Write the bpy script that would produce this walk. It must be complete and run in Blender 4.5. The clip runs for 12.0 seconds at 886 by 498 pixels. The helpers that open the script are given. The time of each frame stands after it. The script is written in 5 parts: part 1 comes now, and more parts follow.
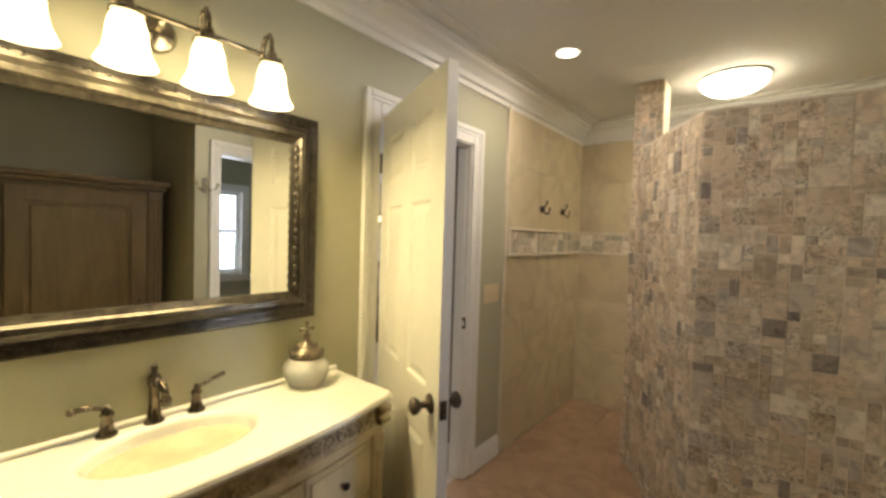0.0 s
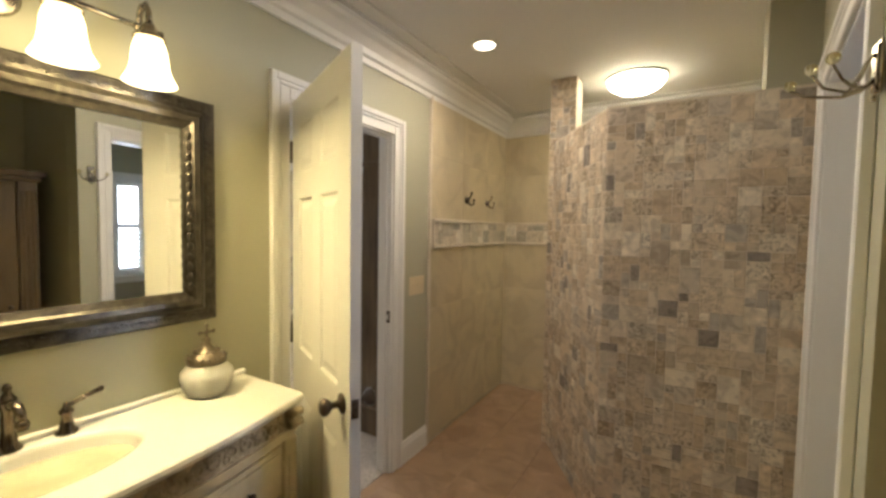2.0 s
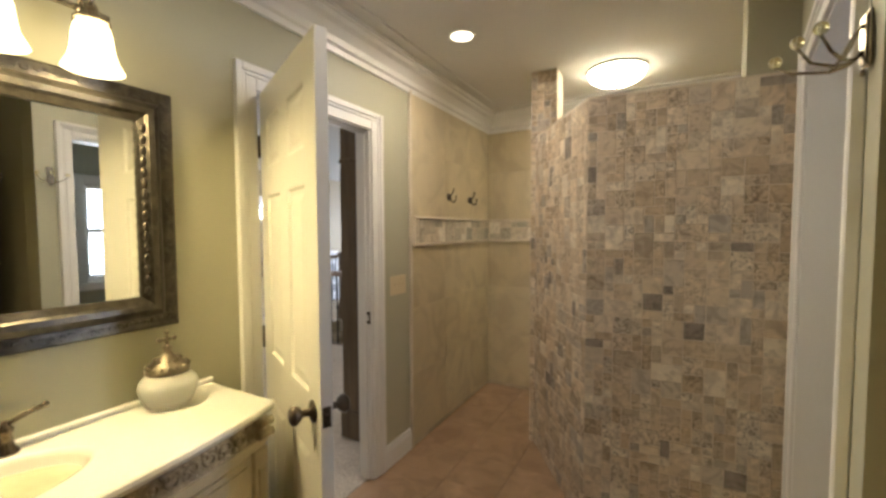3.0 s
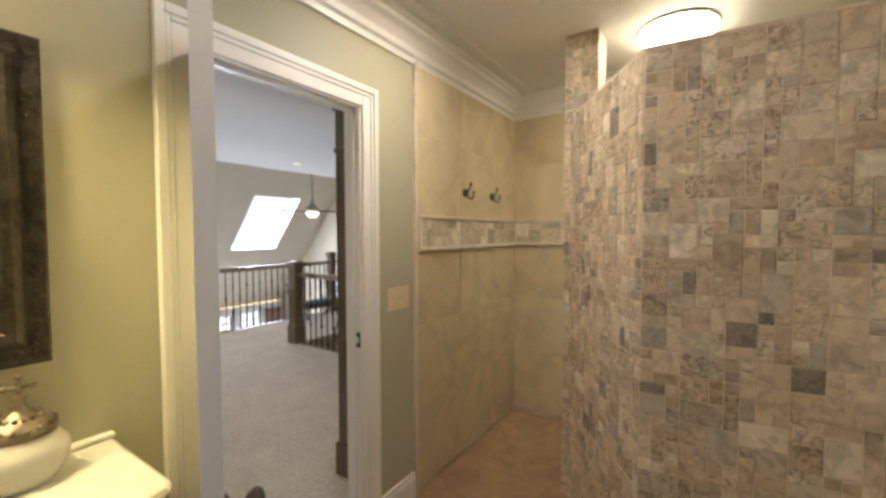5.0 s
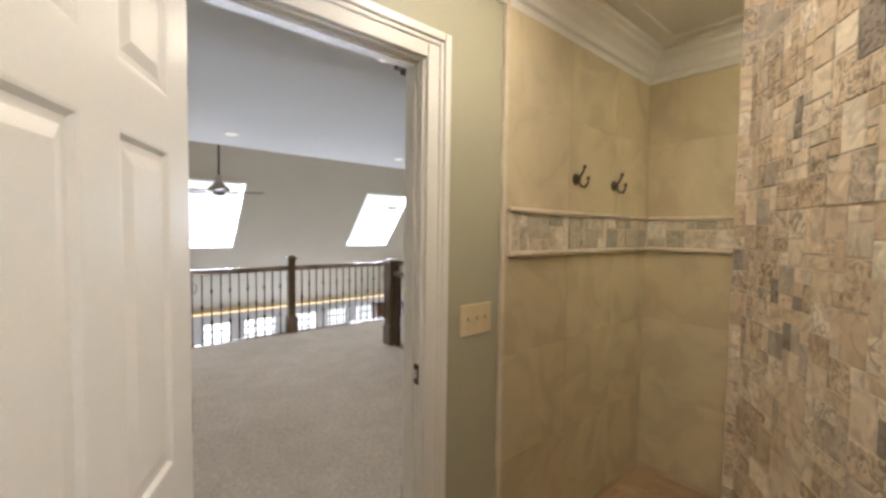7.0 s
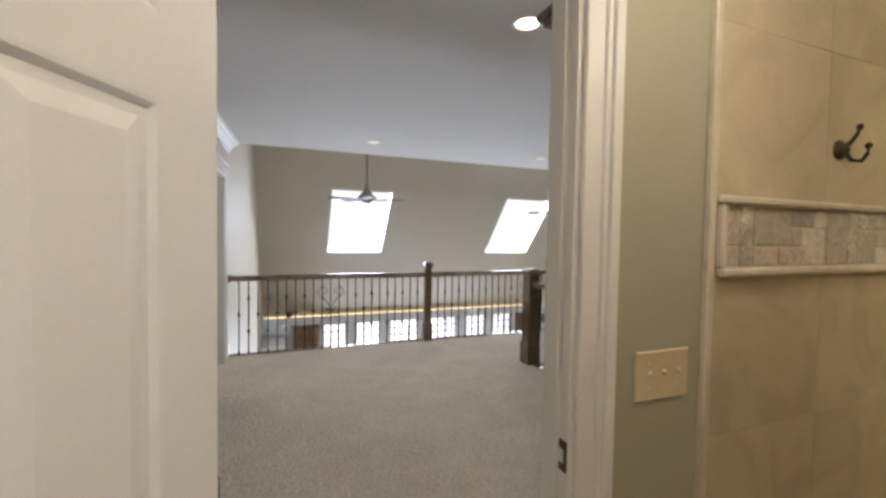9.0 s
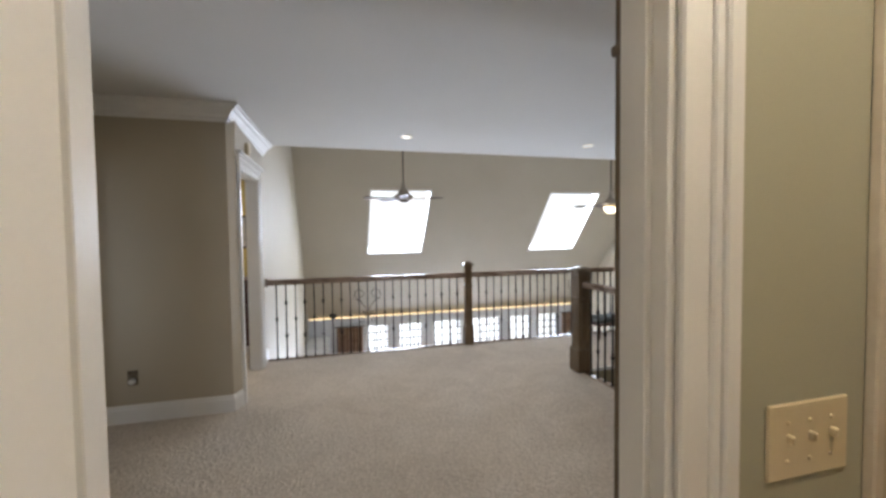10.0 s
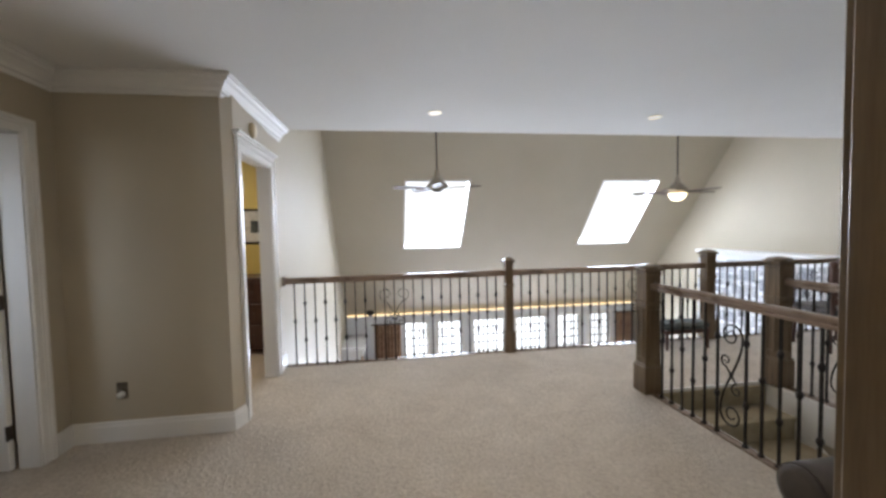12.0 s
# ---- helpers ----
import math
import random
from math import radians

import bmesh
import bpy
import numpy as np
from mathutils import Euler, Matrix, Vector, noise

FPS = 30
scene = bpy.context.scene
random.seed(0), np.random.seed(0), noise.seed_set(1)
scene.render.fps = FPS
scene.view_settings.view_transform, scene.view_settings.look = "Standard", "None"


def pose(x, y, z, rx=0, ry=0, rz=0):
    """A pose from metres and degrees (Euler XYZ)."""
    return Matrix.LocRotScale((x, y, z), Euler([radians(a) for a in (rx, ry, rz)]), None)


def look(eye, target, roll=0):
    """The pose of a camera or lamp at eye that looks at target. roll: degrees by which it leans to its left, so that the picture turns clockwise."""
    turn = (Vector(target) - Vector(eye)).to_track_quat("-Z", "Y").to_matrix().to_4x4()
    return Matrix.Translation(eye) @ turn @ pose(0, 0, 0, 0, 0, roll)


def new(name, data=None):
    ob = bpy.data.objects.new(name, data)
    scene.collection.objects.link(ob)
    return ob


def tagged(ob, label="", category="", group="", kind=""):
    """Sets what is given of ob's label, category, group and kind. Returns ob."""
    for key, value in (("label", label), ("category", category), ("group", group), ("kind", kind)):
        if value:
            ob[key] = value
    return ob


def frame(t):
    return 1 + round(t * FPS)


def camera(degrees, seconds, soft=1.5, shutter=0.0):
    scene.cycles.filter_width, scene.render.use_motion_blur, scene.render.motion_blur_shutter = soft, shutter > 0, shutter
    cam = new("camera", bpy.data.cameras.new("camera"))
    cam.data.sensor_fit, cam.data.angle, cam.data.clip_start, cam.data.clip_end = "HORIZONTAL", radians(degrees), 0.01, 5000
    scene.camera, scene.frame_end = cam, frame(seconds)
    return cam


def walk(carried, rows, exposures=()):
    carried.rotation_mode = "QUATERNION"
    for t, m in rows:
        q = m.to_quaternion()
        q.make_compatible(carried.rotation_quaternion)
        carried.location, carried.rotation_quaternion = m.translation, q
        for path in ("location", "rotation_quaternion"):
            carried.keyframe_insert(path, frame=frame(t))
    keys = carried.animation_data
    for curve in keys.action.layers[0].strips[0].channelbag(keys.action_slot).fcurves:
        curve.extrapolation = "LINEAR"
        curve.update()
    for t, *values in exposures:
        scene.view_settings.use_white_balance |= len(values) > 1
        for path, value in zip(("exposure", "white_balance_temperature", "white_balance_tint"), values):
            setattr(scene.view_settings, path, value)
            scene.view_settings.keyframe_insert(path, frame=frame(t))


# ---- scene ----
cam = camera(95.4, 12.0, soft=3.0)
PATH = [
    (0, (-0.321, 2.04, 1.475), (-1.596, 3.58, 1.412), 1.7),
    (0.5, (-0.307, 2.057, 1.473), (-1.524, 3.643, 1.412), 1.6),
    (1, (-0.293, 2.076, 1.477), (-1.426, 3.722, 1.399), 1.5),
    (1.5, (-0.281, 2.093, 1.483), (-1.346, 3.783, 1.39), 1.4),
    (2, (-0.27, 2.111, 1.479), (-1.289, 3.829, 1.382), 0.9),
    (2.5, (-0.261, 2.136, 1.47), (-1.227, 3.885, 1.377), 0.5),
    (3, (-0.272, 2.186, 1.462), (-1.236, 3.935, 1.365), -0.2),
    (5, (-0.402, 2.663, 1.453), (-1.508, 4.328, 1.371), -0.1),
    (5.5, (-0.429, 2.821, 1.448), (-1.642, 4.408, 1.359), -0.4),
    (6, (-0.482, 2.942, 1.452), (-1.799, 4.444, 1.351), -0.6),
    (6.5, (-0.569, 3.061, 1.452), (-1.99, 4.466, 1.363), -0.1),
    (7, (-0.658, 3.16, 1.451), (-2.174, 4.462, 1.361), 0.8),
    (9, (-1.029, 3.419, 1.44), (-2.896, 4.131, 1.374), 0.9),
    (9.5, (-1.149, 3.489, 1.434), (-3.052, 4.101, 1.369), 0.1),
    (10, (-1.283, 3.55, 1.44), (-3.215, 4.062, 1.366), -0.7),
    (10.5, (-1.433, 3.607, 1.437), (-3.389, 4.015, 1.364), -1.1),
    (11, (-1.601, 3.656, 1.431), (-3.568, 4.008, 1.363), -1.4),
    (11.5, (-1.743, 3.725, 1.417), (-3.716, 4.042, 1.34), -1.4),
    (12, (-1.871, 3.796, 1.411), (-3.847, 4.093, 1.314), -1.2),
]
walk(cam, [(t, look(eye, target, roll)) for t, eye, target, roll in PATH], exposures=((0, -0.03), (3, -0.05), (5, 0.14), (6.5, 0.06), (7.5, 0.03), (9, -0.20), (10, -0.14), (12, -0.02)))

# ---- light ----
world = bpy.data.worlds.new("sky")
scene.world = world
world.use_nodes = True
wn = world.node_tree
sky = wn.nodes.new("ShaderNodeTexSky")
sky.sky_type = "NISHITA"
sky.sun_disc = False
sky.sun_elevation, sky.sun_rotation = radians(52), radians(60)
wn.links.new(sky.outputs[0], wn.nodes["Background"].inputs[0])
wn.nodes["Background"].inputs[1].default_value = 0.15


def lamp(name, kind, power, color, m, size=0.1, size_y=None, spread=None):
    data = bpy.data.lights.new(name, kind)
    data.energy, data.color = power, color
    if kind == "AREA":
        data.size = size
        if size_y:
            data.shape, data.size_y = "RECTANGLE", size_y
        else:
            data.shape = "DISK"
        if spread:
            data.spread = radians(spread)
    elif kind == "SUN":
        data.angle = radians(size)
    else:
        data.shadow_soft_size = size
    ob = new(name, data)
    ob.matrix_world = m
    return ob


WARM, CAN, DAY = (1.0, 0.80, 0.39), (1.0, 0.86, 0.71), (0.77, 0.87, 1.06)
sun = lamp("sun", "SUN", 2.5, (1, 0.95, 0.88), look((0, 0, 0), (0.30, 0.35, -0.9)), 0.5)
# sky light that comes in by the two skylights and the tall windows
for y in (4.98, 9.36):
    lamp("skylight_daylight", "AREA", 175, DAY, look((-11.0, y, 1.95), (-9.0, y, 0.2)), 1.3, 1.7)
lamp("window_daylight", "AREA", 900, DAY, look((-13.30, 7.2, -2.48), (-8.0, 7.2, -0.4)), 6.4, 0.4)
lamp("side_window_daylight", "AREA", 70, DAY, look((2.70, 4.35, 1.45), (0.0, 4.0, 1.3)), 0.3, 1.0)
for y in (2.128, 2.316, 2.504, 2.692):
    lamp("vanity_bulb", "AREA", 4.3, WARM, pose(-1.60, y, 1.885), 0.09)
# the (-0.62, 3.30) can is unseen, added to brighten the stone wall
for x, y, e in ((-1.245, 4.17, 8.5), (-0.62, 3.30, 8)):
    lamp("bath_can_and_fill_lamp", "AREA", e, CAN, pose(x, y, 2.478), 0.11)
# the (-2.9, 2.4) can is unseen, added to warm the left wall and carpet
for x, y in ((-5.62, 4.31), (-5.60, 6.53), (-2.77, 4.51), (-2.9, 2.4)):
    lamp("landing_can_and_fill_lamp", "AREA", 9 if y > 3 else 3, CAN, pose(x, y, 2.472), 0.11)


# ---- materials ----
def nodes_of(name):
    m = bpy.data.materials.new(name)
    m.use_nodes = True
    t = m.node_tree
    return m, t.nodes, t.links, t.nodes["Principled BSDF"]


def rgb(c):
    return (*c, 1.0)


def ramp_of(n, stops):
    r = n.new("ShaderNodeValToRGB")
    e = r.color_ramp.elements
    e[0].position, e[0].color = stops[0][0], rgb(stops[0][1])
    e[1].position, e[1].color = stops[-1][0], rgb(stops[-1][1])
    for p, c in stops[1:-1]:
        k = e.new(p)
        k.color = rgb(c)
    return r


def noise_of(n, l, scale, detail=4.0, stretch=(1, 1, 1), distort=0.0):
    co = n.new("ShaderNodeTexCoord")
    mp = n.new("ShaderNodeMapping")
    mp.inputs["Scale"].default_value = stretch
    tx = n.new("ShaderNodeTexNoise")
    tx.inputs["Scale"].default_value, tx.inputs["Detail"].default_value = scale, detail
    tx.inputs["Distortion"].default_value = distort
    l.new(co.outputs["Object"], mp.inputs[0])
    l.new(mp.outputs[0], tx.inputs["Vector"])
    return tx


def surface(name, dark, light, rough=0.5, metal=0.0, big=1.5, fine=60.0, bump=0.1, stretch=(1, 1, 1), detail=5.0, distort=0.0, coat=0.0, depth=0.004):
    """Two scales of noise between two colours, with fine relief and uneven gloss."""
    m, n, l, b = nodes_of(name)
    a = noise_of(n, l, big, detail, stretch, distort)
    f = noise_of(n, l, fine, 3.0, stretch)
    mix = n.new("ShaderNodeMath")
    mix.operation = "MULTIPLY_ADD"
    mix.inputs[1].default_value = 0.25
    l.new(f.outputs[0], mix.inputs[0])
    l.new(a.outputs[0], mix.inputs[2])
    r = ramp_of(n, [(0.42, dark), (0.82, light)])
    l.new(mix.outputs[0], r.inputs[0])
    l.new(r.outputs[0], b.inputs["Base Color"])
    rr = n.new("ShaderNodeMapRange")
    rr.inputs[3].default_value, rr.inputs[4].default_value = max(0.02, rough - 0.08), min(1, rough + 0.08)
    l.new(a.outputs[0], rr.inputs[0])
    l.new(rr.outputs[0], b.inputs["Roughness"])
    b.inputs["Metallic"].default_value = metal
    b.inputs["Coat Weight"].default_value = coat
    if bump:
        k = n.new("ShaderNodeBump")
        k.inputs["Strength"].default_value, k.inputs["Distance"].default_value = bump, depth
        l.new(f.outputs[0], k.inputs["Height"])
        l.new(k.outputs[0], b.inputs["Normal"])
    return m


def pieces(name, stops, single, rough=0.55, grain=14.0, low=0.62, mottle=0.0):
    """Stone pieces: each has a tone of its own, with clouds and dark veins."""
    m, n, l, b = nodes_of(name)
    if single:
        src = n.new("ShaderNodeObjectInfo").outputs["Random"]
    else:
        src = n.new("ShaderNodeNewGeometry").outputs["Random Per Island"]
    r = ramp_of(n, stops)
    r.color_ramp.interpolation = "CONSTANT"
    l.new(src, r.inputs[0])
    off = n.new("ShaderNodeVectorMath")
    off.operation = "MULTIPLY_ADD"
    off.inputs[1].default_value = (1, 1, 1)
    sh = n.new("ShaderNodeCombineXYZ")
    mu = n.new("ShaderNodeMath")
    mu.operation = "MULTIPLY"
    mu.inputs[1].default_value = 37.0
    l.new(src, mu.inputs[0])
    for i in range(3):
        l.new(mu.outputs[0], sh.inputs[i])
    geo = n.new("ShaderNodeNewGeometry")
    l.new(geo.outputs["Position"], off.inputs[0])
    l.new(sh.outputs[0], off.inputs[2])
    cl = n.new("ShaderNodeTexNoise")
    cl.inputs["Scale"].default_value, cl.inputs["Detail"].default_value, cl.inputs["Distortion"].default_value = grain, 7.0, 1.3
    l.new(off.outputs[0], cl.inputs["Vector"])
    vr = ramp_of(n, [(0.30, (low, low * 0.97, low * 0.95)), (0.42, (0.4 + low * 0.58, 0.4 + low * 0.575, 0.4 + low * 0.57)), (0.50, (0.99, 0.99, 0.98)), (0.60, (1.03, 1.03, 1.02)), (0.72, (2.0 - low, 2.0 - low, 2.01 - low))])
    l.new(cl.outputs[0], vr.inputs[0])
    mm = n.new("ShaderNodeMix")
    mm.data_type, mm.blend_type = "RGBA", "MULTIPLY"
    mm.inputs[0].default_value = 1.0
    l.new(r.outputs[0], mm.inputs[6])
    l.new(vr.outputs[0], mm.inputs[7])
    # dark mottling on about a third of the pieces
    mo = n.new("ShaderNodeTexNoise")
    mo.inputs["Scale"].default_value, mo.inputs["Detail"].default_value, mo.inputs["Distortion"].default_value = grain * 1.9, 6.0, 2.2
    l.new(off.outputs[0], mo.inputs["Vector"])
    mr = ramp_of(n, [(0.47, (0, 0, 0)), (0.62, (1, 1, 1))])
    l.new(mo.outputs[0], mr.inputs[0])
    fr = n.new("ShaderNodeMath")
    fr.operation = "FRACT"
    l.new(mu.outputs[0], fr.inputs[0])
    th = n.new("ShaderNodeMapRange")
    th.inputs[1].default_value, th.inputs[2].default_value, th.inputs[4].default_value = 0.40, 0.85, mottle
    l.new(fr.outputs[0], th.inputs[0])
    am = n.new("ShaderNodeMath")
    am.operation = "MULTIPLY"
    l.new(mr.outputs[0], am.inputs[0])
    l.new(th.outputs[0], am.inputs[1])
    dm = n.new("ShaderNodeMix")
    dm.data_type, dm.blend_type = "RGBA", "MULTIPLY"
    dm.inputs[7].default_value = (0.40, 0.385, 0.37, 1)
    l.new(am.outputs[0], dm.inputs[0])
    l.new(mm.outputs[2], dm.inputs[6])
    l.new(dm.outputs[2], b.inputs["Base Color"])
    b.inputs["Roughness"].default_value = rough
    fn = n.new("ShaderNodeTexNoise")
    fn.inputs["Scale"].default_value, fn.inputs["Detail"].default_value = 90.0, 4.0
    l.new(off.outputs[0], fn.inputs["Vector"])
    k = n.new("ShaderNodeBump")
    k.inputs["Strength"].default_value, k.inputs["Distance"].default_value = 0.25, 0.004
    l.new(fn.outputs[0], k.inputs["Height"])
    l.new(k.outputs[0], b.inputs["Normal"])
    return m


def glow(name, color, strength):
    m, n, l, b = nodes_of(name)
    b.inputs["Base Color"].default_value = rgb((0.8, 0.78, 0.74))
    b.inputs["Roughness"].default_value = 0.35
    b.inputs["Emission Color"].default_value = rgb(color)
    b.inputs["Emission Strength"].default_value = strength
    return m


def glass(name, color=(1, 1, 1), rough=0.02):
    m, n, l, b = nodes_of(name)
    b.inputs["Base Color"].default_value = rgb(color)
    b.inputs["Transmission Weight"].default_value = 1.0
    b.inputs["Roughness"].default_value = rough
    b.inputs["IOR"].default_value = 1.45
    return m


def carpet(name, dark, light):
    """Cut pile: tufts with their own tone, brushed patches and a coarse relief."""
    m, n, l, b = nodes_of(name)
    tuft = n.new("ShaderNodeTexVoronoi")
    tuft.inputs["Scale"].default_value = 120.0
    co = n.new("ShaderNodeTexCoord")
    warp = noise_of(n, l, 26.0, 3.0)
    add = n.new("ShaderNodeVectorMath")
    add.operation = "MULTIPLY_ADD"
    add.inputs[1].default_value = (0.03, 0.03, 0.03)
    l.new(warp.outputs[1], add.inputs[0])
    l.new(co.outputs["Object"], add.inputs[2])
    l.new(add.outputs[0], tuft.inputs["Vector"])
    clump = noise_of(n, l, 42.0, 6.0, distort=0.8)
    patch = noise_of(n, l, 2.2, 5.0, distort=1.2)
    a = n.new("ShaderNodeMath")
    a.operation = "MULTIPLY_ADD"
    a.inputs[1].default_value = 0.55
    l.new(patch.outputs[0], a.inputs[0])
    l.new(clump.outputs[0], a.inputs[2])
    c = n.new("ShaderNodeMath")
    c.operation = "MULTIPLY_ADD"
    c.inputs[1].default_value = -0.16
    l.new(tuft.outputs["Distance"], c.inputs[0])
    l.new(a.outputs[0], c.inputs[2])
    r = ramp_of(n, [(0.46, dark), (0.94, light)])
    l.new(c.outputs[0], r.inputs[0])
    l.new(r.outputs[0], b.inputs["Base Color"])
    b.inputs["Roughness"].default_value = 0.95
    b.inputs["Specular IOR Level"].default_value = 0.1
    k = n.new("ShaderNodeBump")
    k.inputs["Strength"].default_value, k.inputs["Distance"].default_value = 1.0, 0.018
    l.new(a.outputs[0], k.inputs["Height"])
    l.new(k.outputs[0], b.inputs["Normal"])
    return m


PAINT_BATH = surface("sage_paint", (0.400, 0.388, 0.280), (0.440, 0.428, 0.315), 0.55, big=0.8, fine=220, bump=0.06, depth=0.001)
PAINT_HALL = surface("taupe_paint", (0.428, 0.374, 0.280), (0.468, 0.413, 0.313), 0.6, big=0.8, fine=220, bump=0.06, depth=0.001)
PAINT_GOLD = surface("golden_paint", (0.62, 0.50, 0.16), (0.68, 0.55, 0.20), 0.6, big=0.8, fine=200, bump=0.05, depth=0.001)
CEILING = surface("ceiling_paint", (0.66, 0.65, 0.62), (0.71, 0.70, 0.67), 0.8, big=0.7, fine=260, bump=0.08, depth=0.001)
TRIM = surface("white_trim_paint", (0.74, 0.73, 0.70), (0.80, 0.79, 0.76), 0.32, big=2, fine=120, bump=0.03, depth=0.001)
DOORPAINT = surface("white_door_paint", (0.74, 0.72, 0.67), (0.80, 0.78, 0.73), 0.40, big=2, fine=110, bump=0.03, depth=0.001)
TRAVERTINE = surface("travertine", (0.40, 0.33, 0.215), (0.60, 0.52, 0.375), 0.42, big=2.6, fine=16, bump=0.06, stretch=(1, 1, 0.75), detail=9, distort=1.6, depth=0.002)
LINER = surface("travertine_liner", (0.56, 0.49, 0.38), (0.70, 0.63, 0.51), 0.45, big=9, fine=60, bump=0.2, depth=0.003)
GROUT = surface("cream_grout", (0.66, 0.57, 0.44), (0.74, 0.65, 0.52), 0.9, big=8, fine=200, bump=0.3, depth=0.002)
TONES = [(0.0, (0.60, 0.49, 0.355)), (0.12, (0.69, 0.60, 0.47)), (0.24, (0.55, 0.44, 0.31)), (0.33, (0.65, 0.54, 0.40)), (0.45, (0.59, 0.49, 0.365)), (0.55, (0.75, 0.67, 0.54)),
         (0.64, (0.50, 0.40, 0.28)), (0.71, (0.67, 0.57, 0.44)), (0.80, (0.55, 0.48, 0.385)), (0.87, (0.47, 0.39, 0.29)), (0.92, (0.45, 0.40, 0.335)), (0.955, (0.37, 0.325, 0.27)), (0.98, (0.28, 0.242, 0.205)), (1.0, (0.2, 0.18, 0.16))]
BANDSTONE = pieces("accent_stone_pieces", [(0.0, (0.62, 0.55, 0.43)), (0.25, (0.74, 0.69, 0.58)), (0.5, (0.50, 0.46, 0.36)), (0.7, (0.68, 0.62, 0.50)), (0.85, (0.40, 0.38, 0.31)), (1.0, (0.6, 0.55, 0.44))], False, grain=22.0, low=0.78, mottle=0.55)
STONE_ONE = pieces("tumbled_stone_piece", TONES, True, grain=17.0, low=0.70, mottle=0.9)
STONE_MANY = pieces("tumbled_stone_pieces", TONES, False, grain=17.0, low=0.70, mottle=0.9)
TRAVTILE = pieces("travertine_tile", [(0.0, (0.57, 0.49, 0.322)), (0.3, (0.582, 0.502, 0.334)), (0.55, (0.562, 0.48, 0.314)), (0.8, (0.592, 0.512, 0.344)), (1.0, (0.6, 0.51, 0.35))], True, 0.40, grain=3.2, low=0.86)
FLOORTILE = pieces("terracotta_floor_tile", [(0.0, (0.36, 0.240, 0.147)), (0.5, (0.37, 0.248, 0.153)), (1.0, (0.385, 0.260, 0.163))], True, 0.42, grain=5.0, low=0.80)
FLOORGROUT = surface("floor_grout", (0.37, 0.25, 0.155), (0.42, 0.29, 0.185), 0.9, big=6, fine=150, bump=0.2)
PALESTONE = pieces("pale_ledge_stone", [(0.0, (0.36, 0.37, 0.40)), (0.5, (0.52, 0.53, 0.55)), (1.0, (0.66, 0.66, 0.67))], False, 0.8)
CARPET = carpet("beige_carpet", (0.465, 0.412, 0.347), (0.665, 0.605, 0.525))
STAIRCARPET = surface("tan_stair_carpet", (0.30, 0.25, 0.16), (0.42, 0.36, 0.25), 0.95, big=9, fine=160, bump=0.9, depth=0.01)
WALNUT = surface("walnut_stain", (0.085, 0.055, 0.028), (0.180, 0.123, 0.069), 0.38, big=4, fine=45, bump=0.12, stretch=(6, 6, 0.5), detail=6, distort=0.6, coat=0.4, depth=0.002)
RAILWOOD = surface("walnut_rail", (0.14, 0.095, 0.068), (0.26, 0.185, 0.135), 0.28, big=5, fine=45, bump=0.08, stretch=(5, 0.7, 5), coat=0.3, depth=0.002)
PINE = surface("aged_pine", (0.095, 0.060, 0.022), (0.155, 0.102, 0.042), 0.45, big=4, fine=40, bump=0.08, stretch=(4, 4, 0.6), detail=6, distort=0.8, depth=0.002)
IRON = surface("wrought_iron", (0.020, 0.018, 0.017), (0.045, 0.040, 0.037), 0.45, 0.7, big=20, fine=150, bump=0.15)
BRONZE = surface("oil_rubbed_bronze", (0.055, 0.045, 0.038), (0.13, 0.105, 0.085), 0.30, 0.9, big=18, fine=120, bump=0.05)
NICKEL = surface("antique_nickel", (0.30, 0.26, 0.20), (0.50, 0.45, 0.36), 0.22, 1.0, big=14, fine=90, bump=0.03)
TAPMETAL = surface("dark_brushed_bronze", (0.085, 0.070, 0.058), (0.19, 0.16, 0.13), 0.26, 0.95, big=18, fine=120, bump=0.03)
PEWTER = surface("aged_pewter", (0.11, 0.09, 0.065), (0.26, 0.22, 0.17), 0.38, 0.8, big=22, fine=120, bump=0.3)
FANMETAL = surface("brushed_bronze", (0.20, 0.165, 0.13), (0.32, 0.27, 0.215), 0.36, 0.8, big=12, fine=90, bump=0.04)
SILVER = surface("antique_silver_leaf", (0.026, 0.022, 0.018), (0.085, 0.074, 0.060), 0.33, 0.65, big=22, fine=80, bump=0.4, distort=1.2, depth=0.003)
CREAMTOP = surface("cream_cultured_marble", (0.82, 0.81, 0.76), (0.86, 0.85, 0.81), 0.16, big=3, fine=40, bump=0.0, coat=0.3)
CREAMWOOD = surface("antiqued_cream_paint", (0.52, 0.44, 0.29), (0.70, 0.62, 0.45), 0.45, big=7, fine=40, bump=0.2, detail=7, depth=0.002)
CARVED = surface("glazed_carving", (0.29, 0.225, 0.14), (0.66, 0.585, 0.44), 0.5, big=30, fine=80, bump=0.6, depth=0.005)
IVORY = surface("ivory_plastic", (0.62, 0.52, 0.33), (0.66, 0.56, 0.37), 0.35, big=5, fine=90, bump=0.0)
LEATHER = surface("dark_leather", (0.035, 0.030, 0.028), (0.075, 0.062, 0.055), 0.42, big=9, fine=120, bump=0.35)
MAHOGANY = surface("dark_mahogany", (0.05, 0.022, 0.015), (0.11, 0.05, 0.035), 0.35, big=6, fine=50, bump=0.15, stretch=(5, 5, 0.6))
BLACKMETAL = surface("black_frame", (0.015, 0.015, 0.015), (0.03, 0.03, 0.03), 0.4, big=8, fine=80, bump=0.05)
PAPER = surface("print_paper", (0.55, 0.55, 0.52), (0.75, 0.74, 0.70), 0.7, big=14, fine=40, bump=0.0)
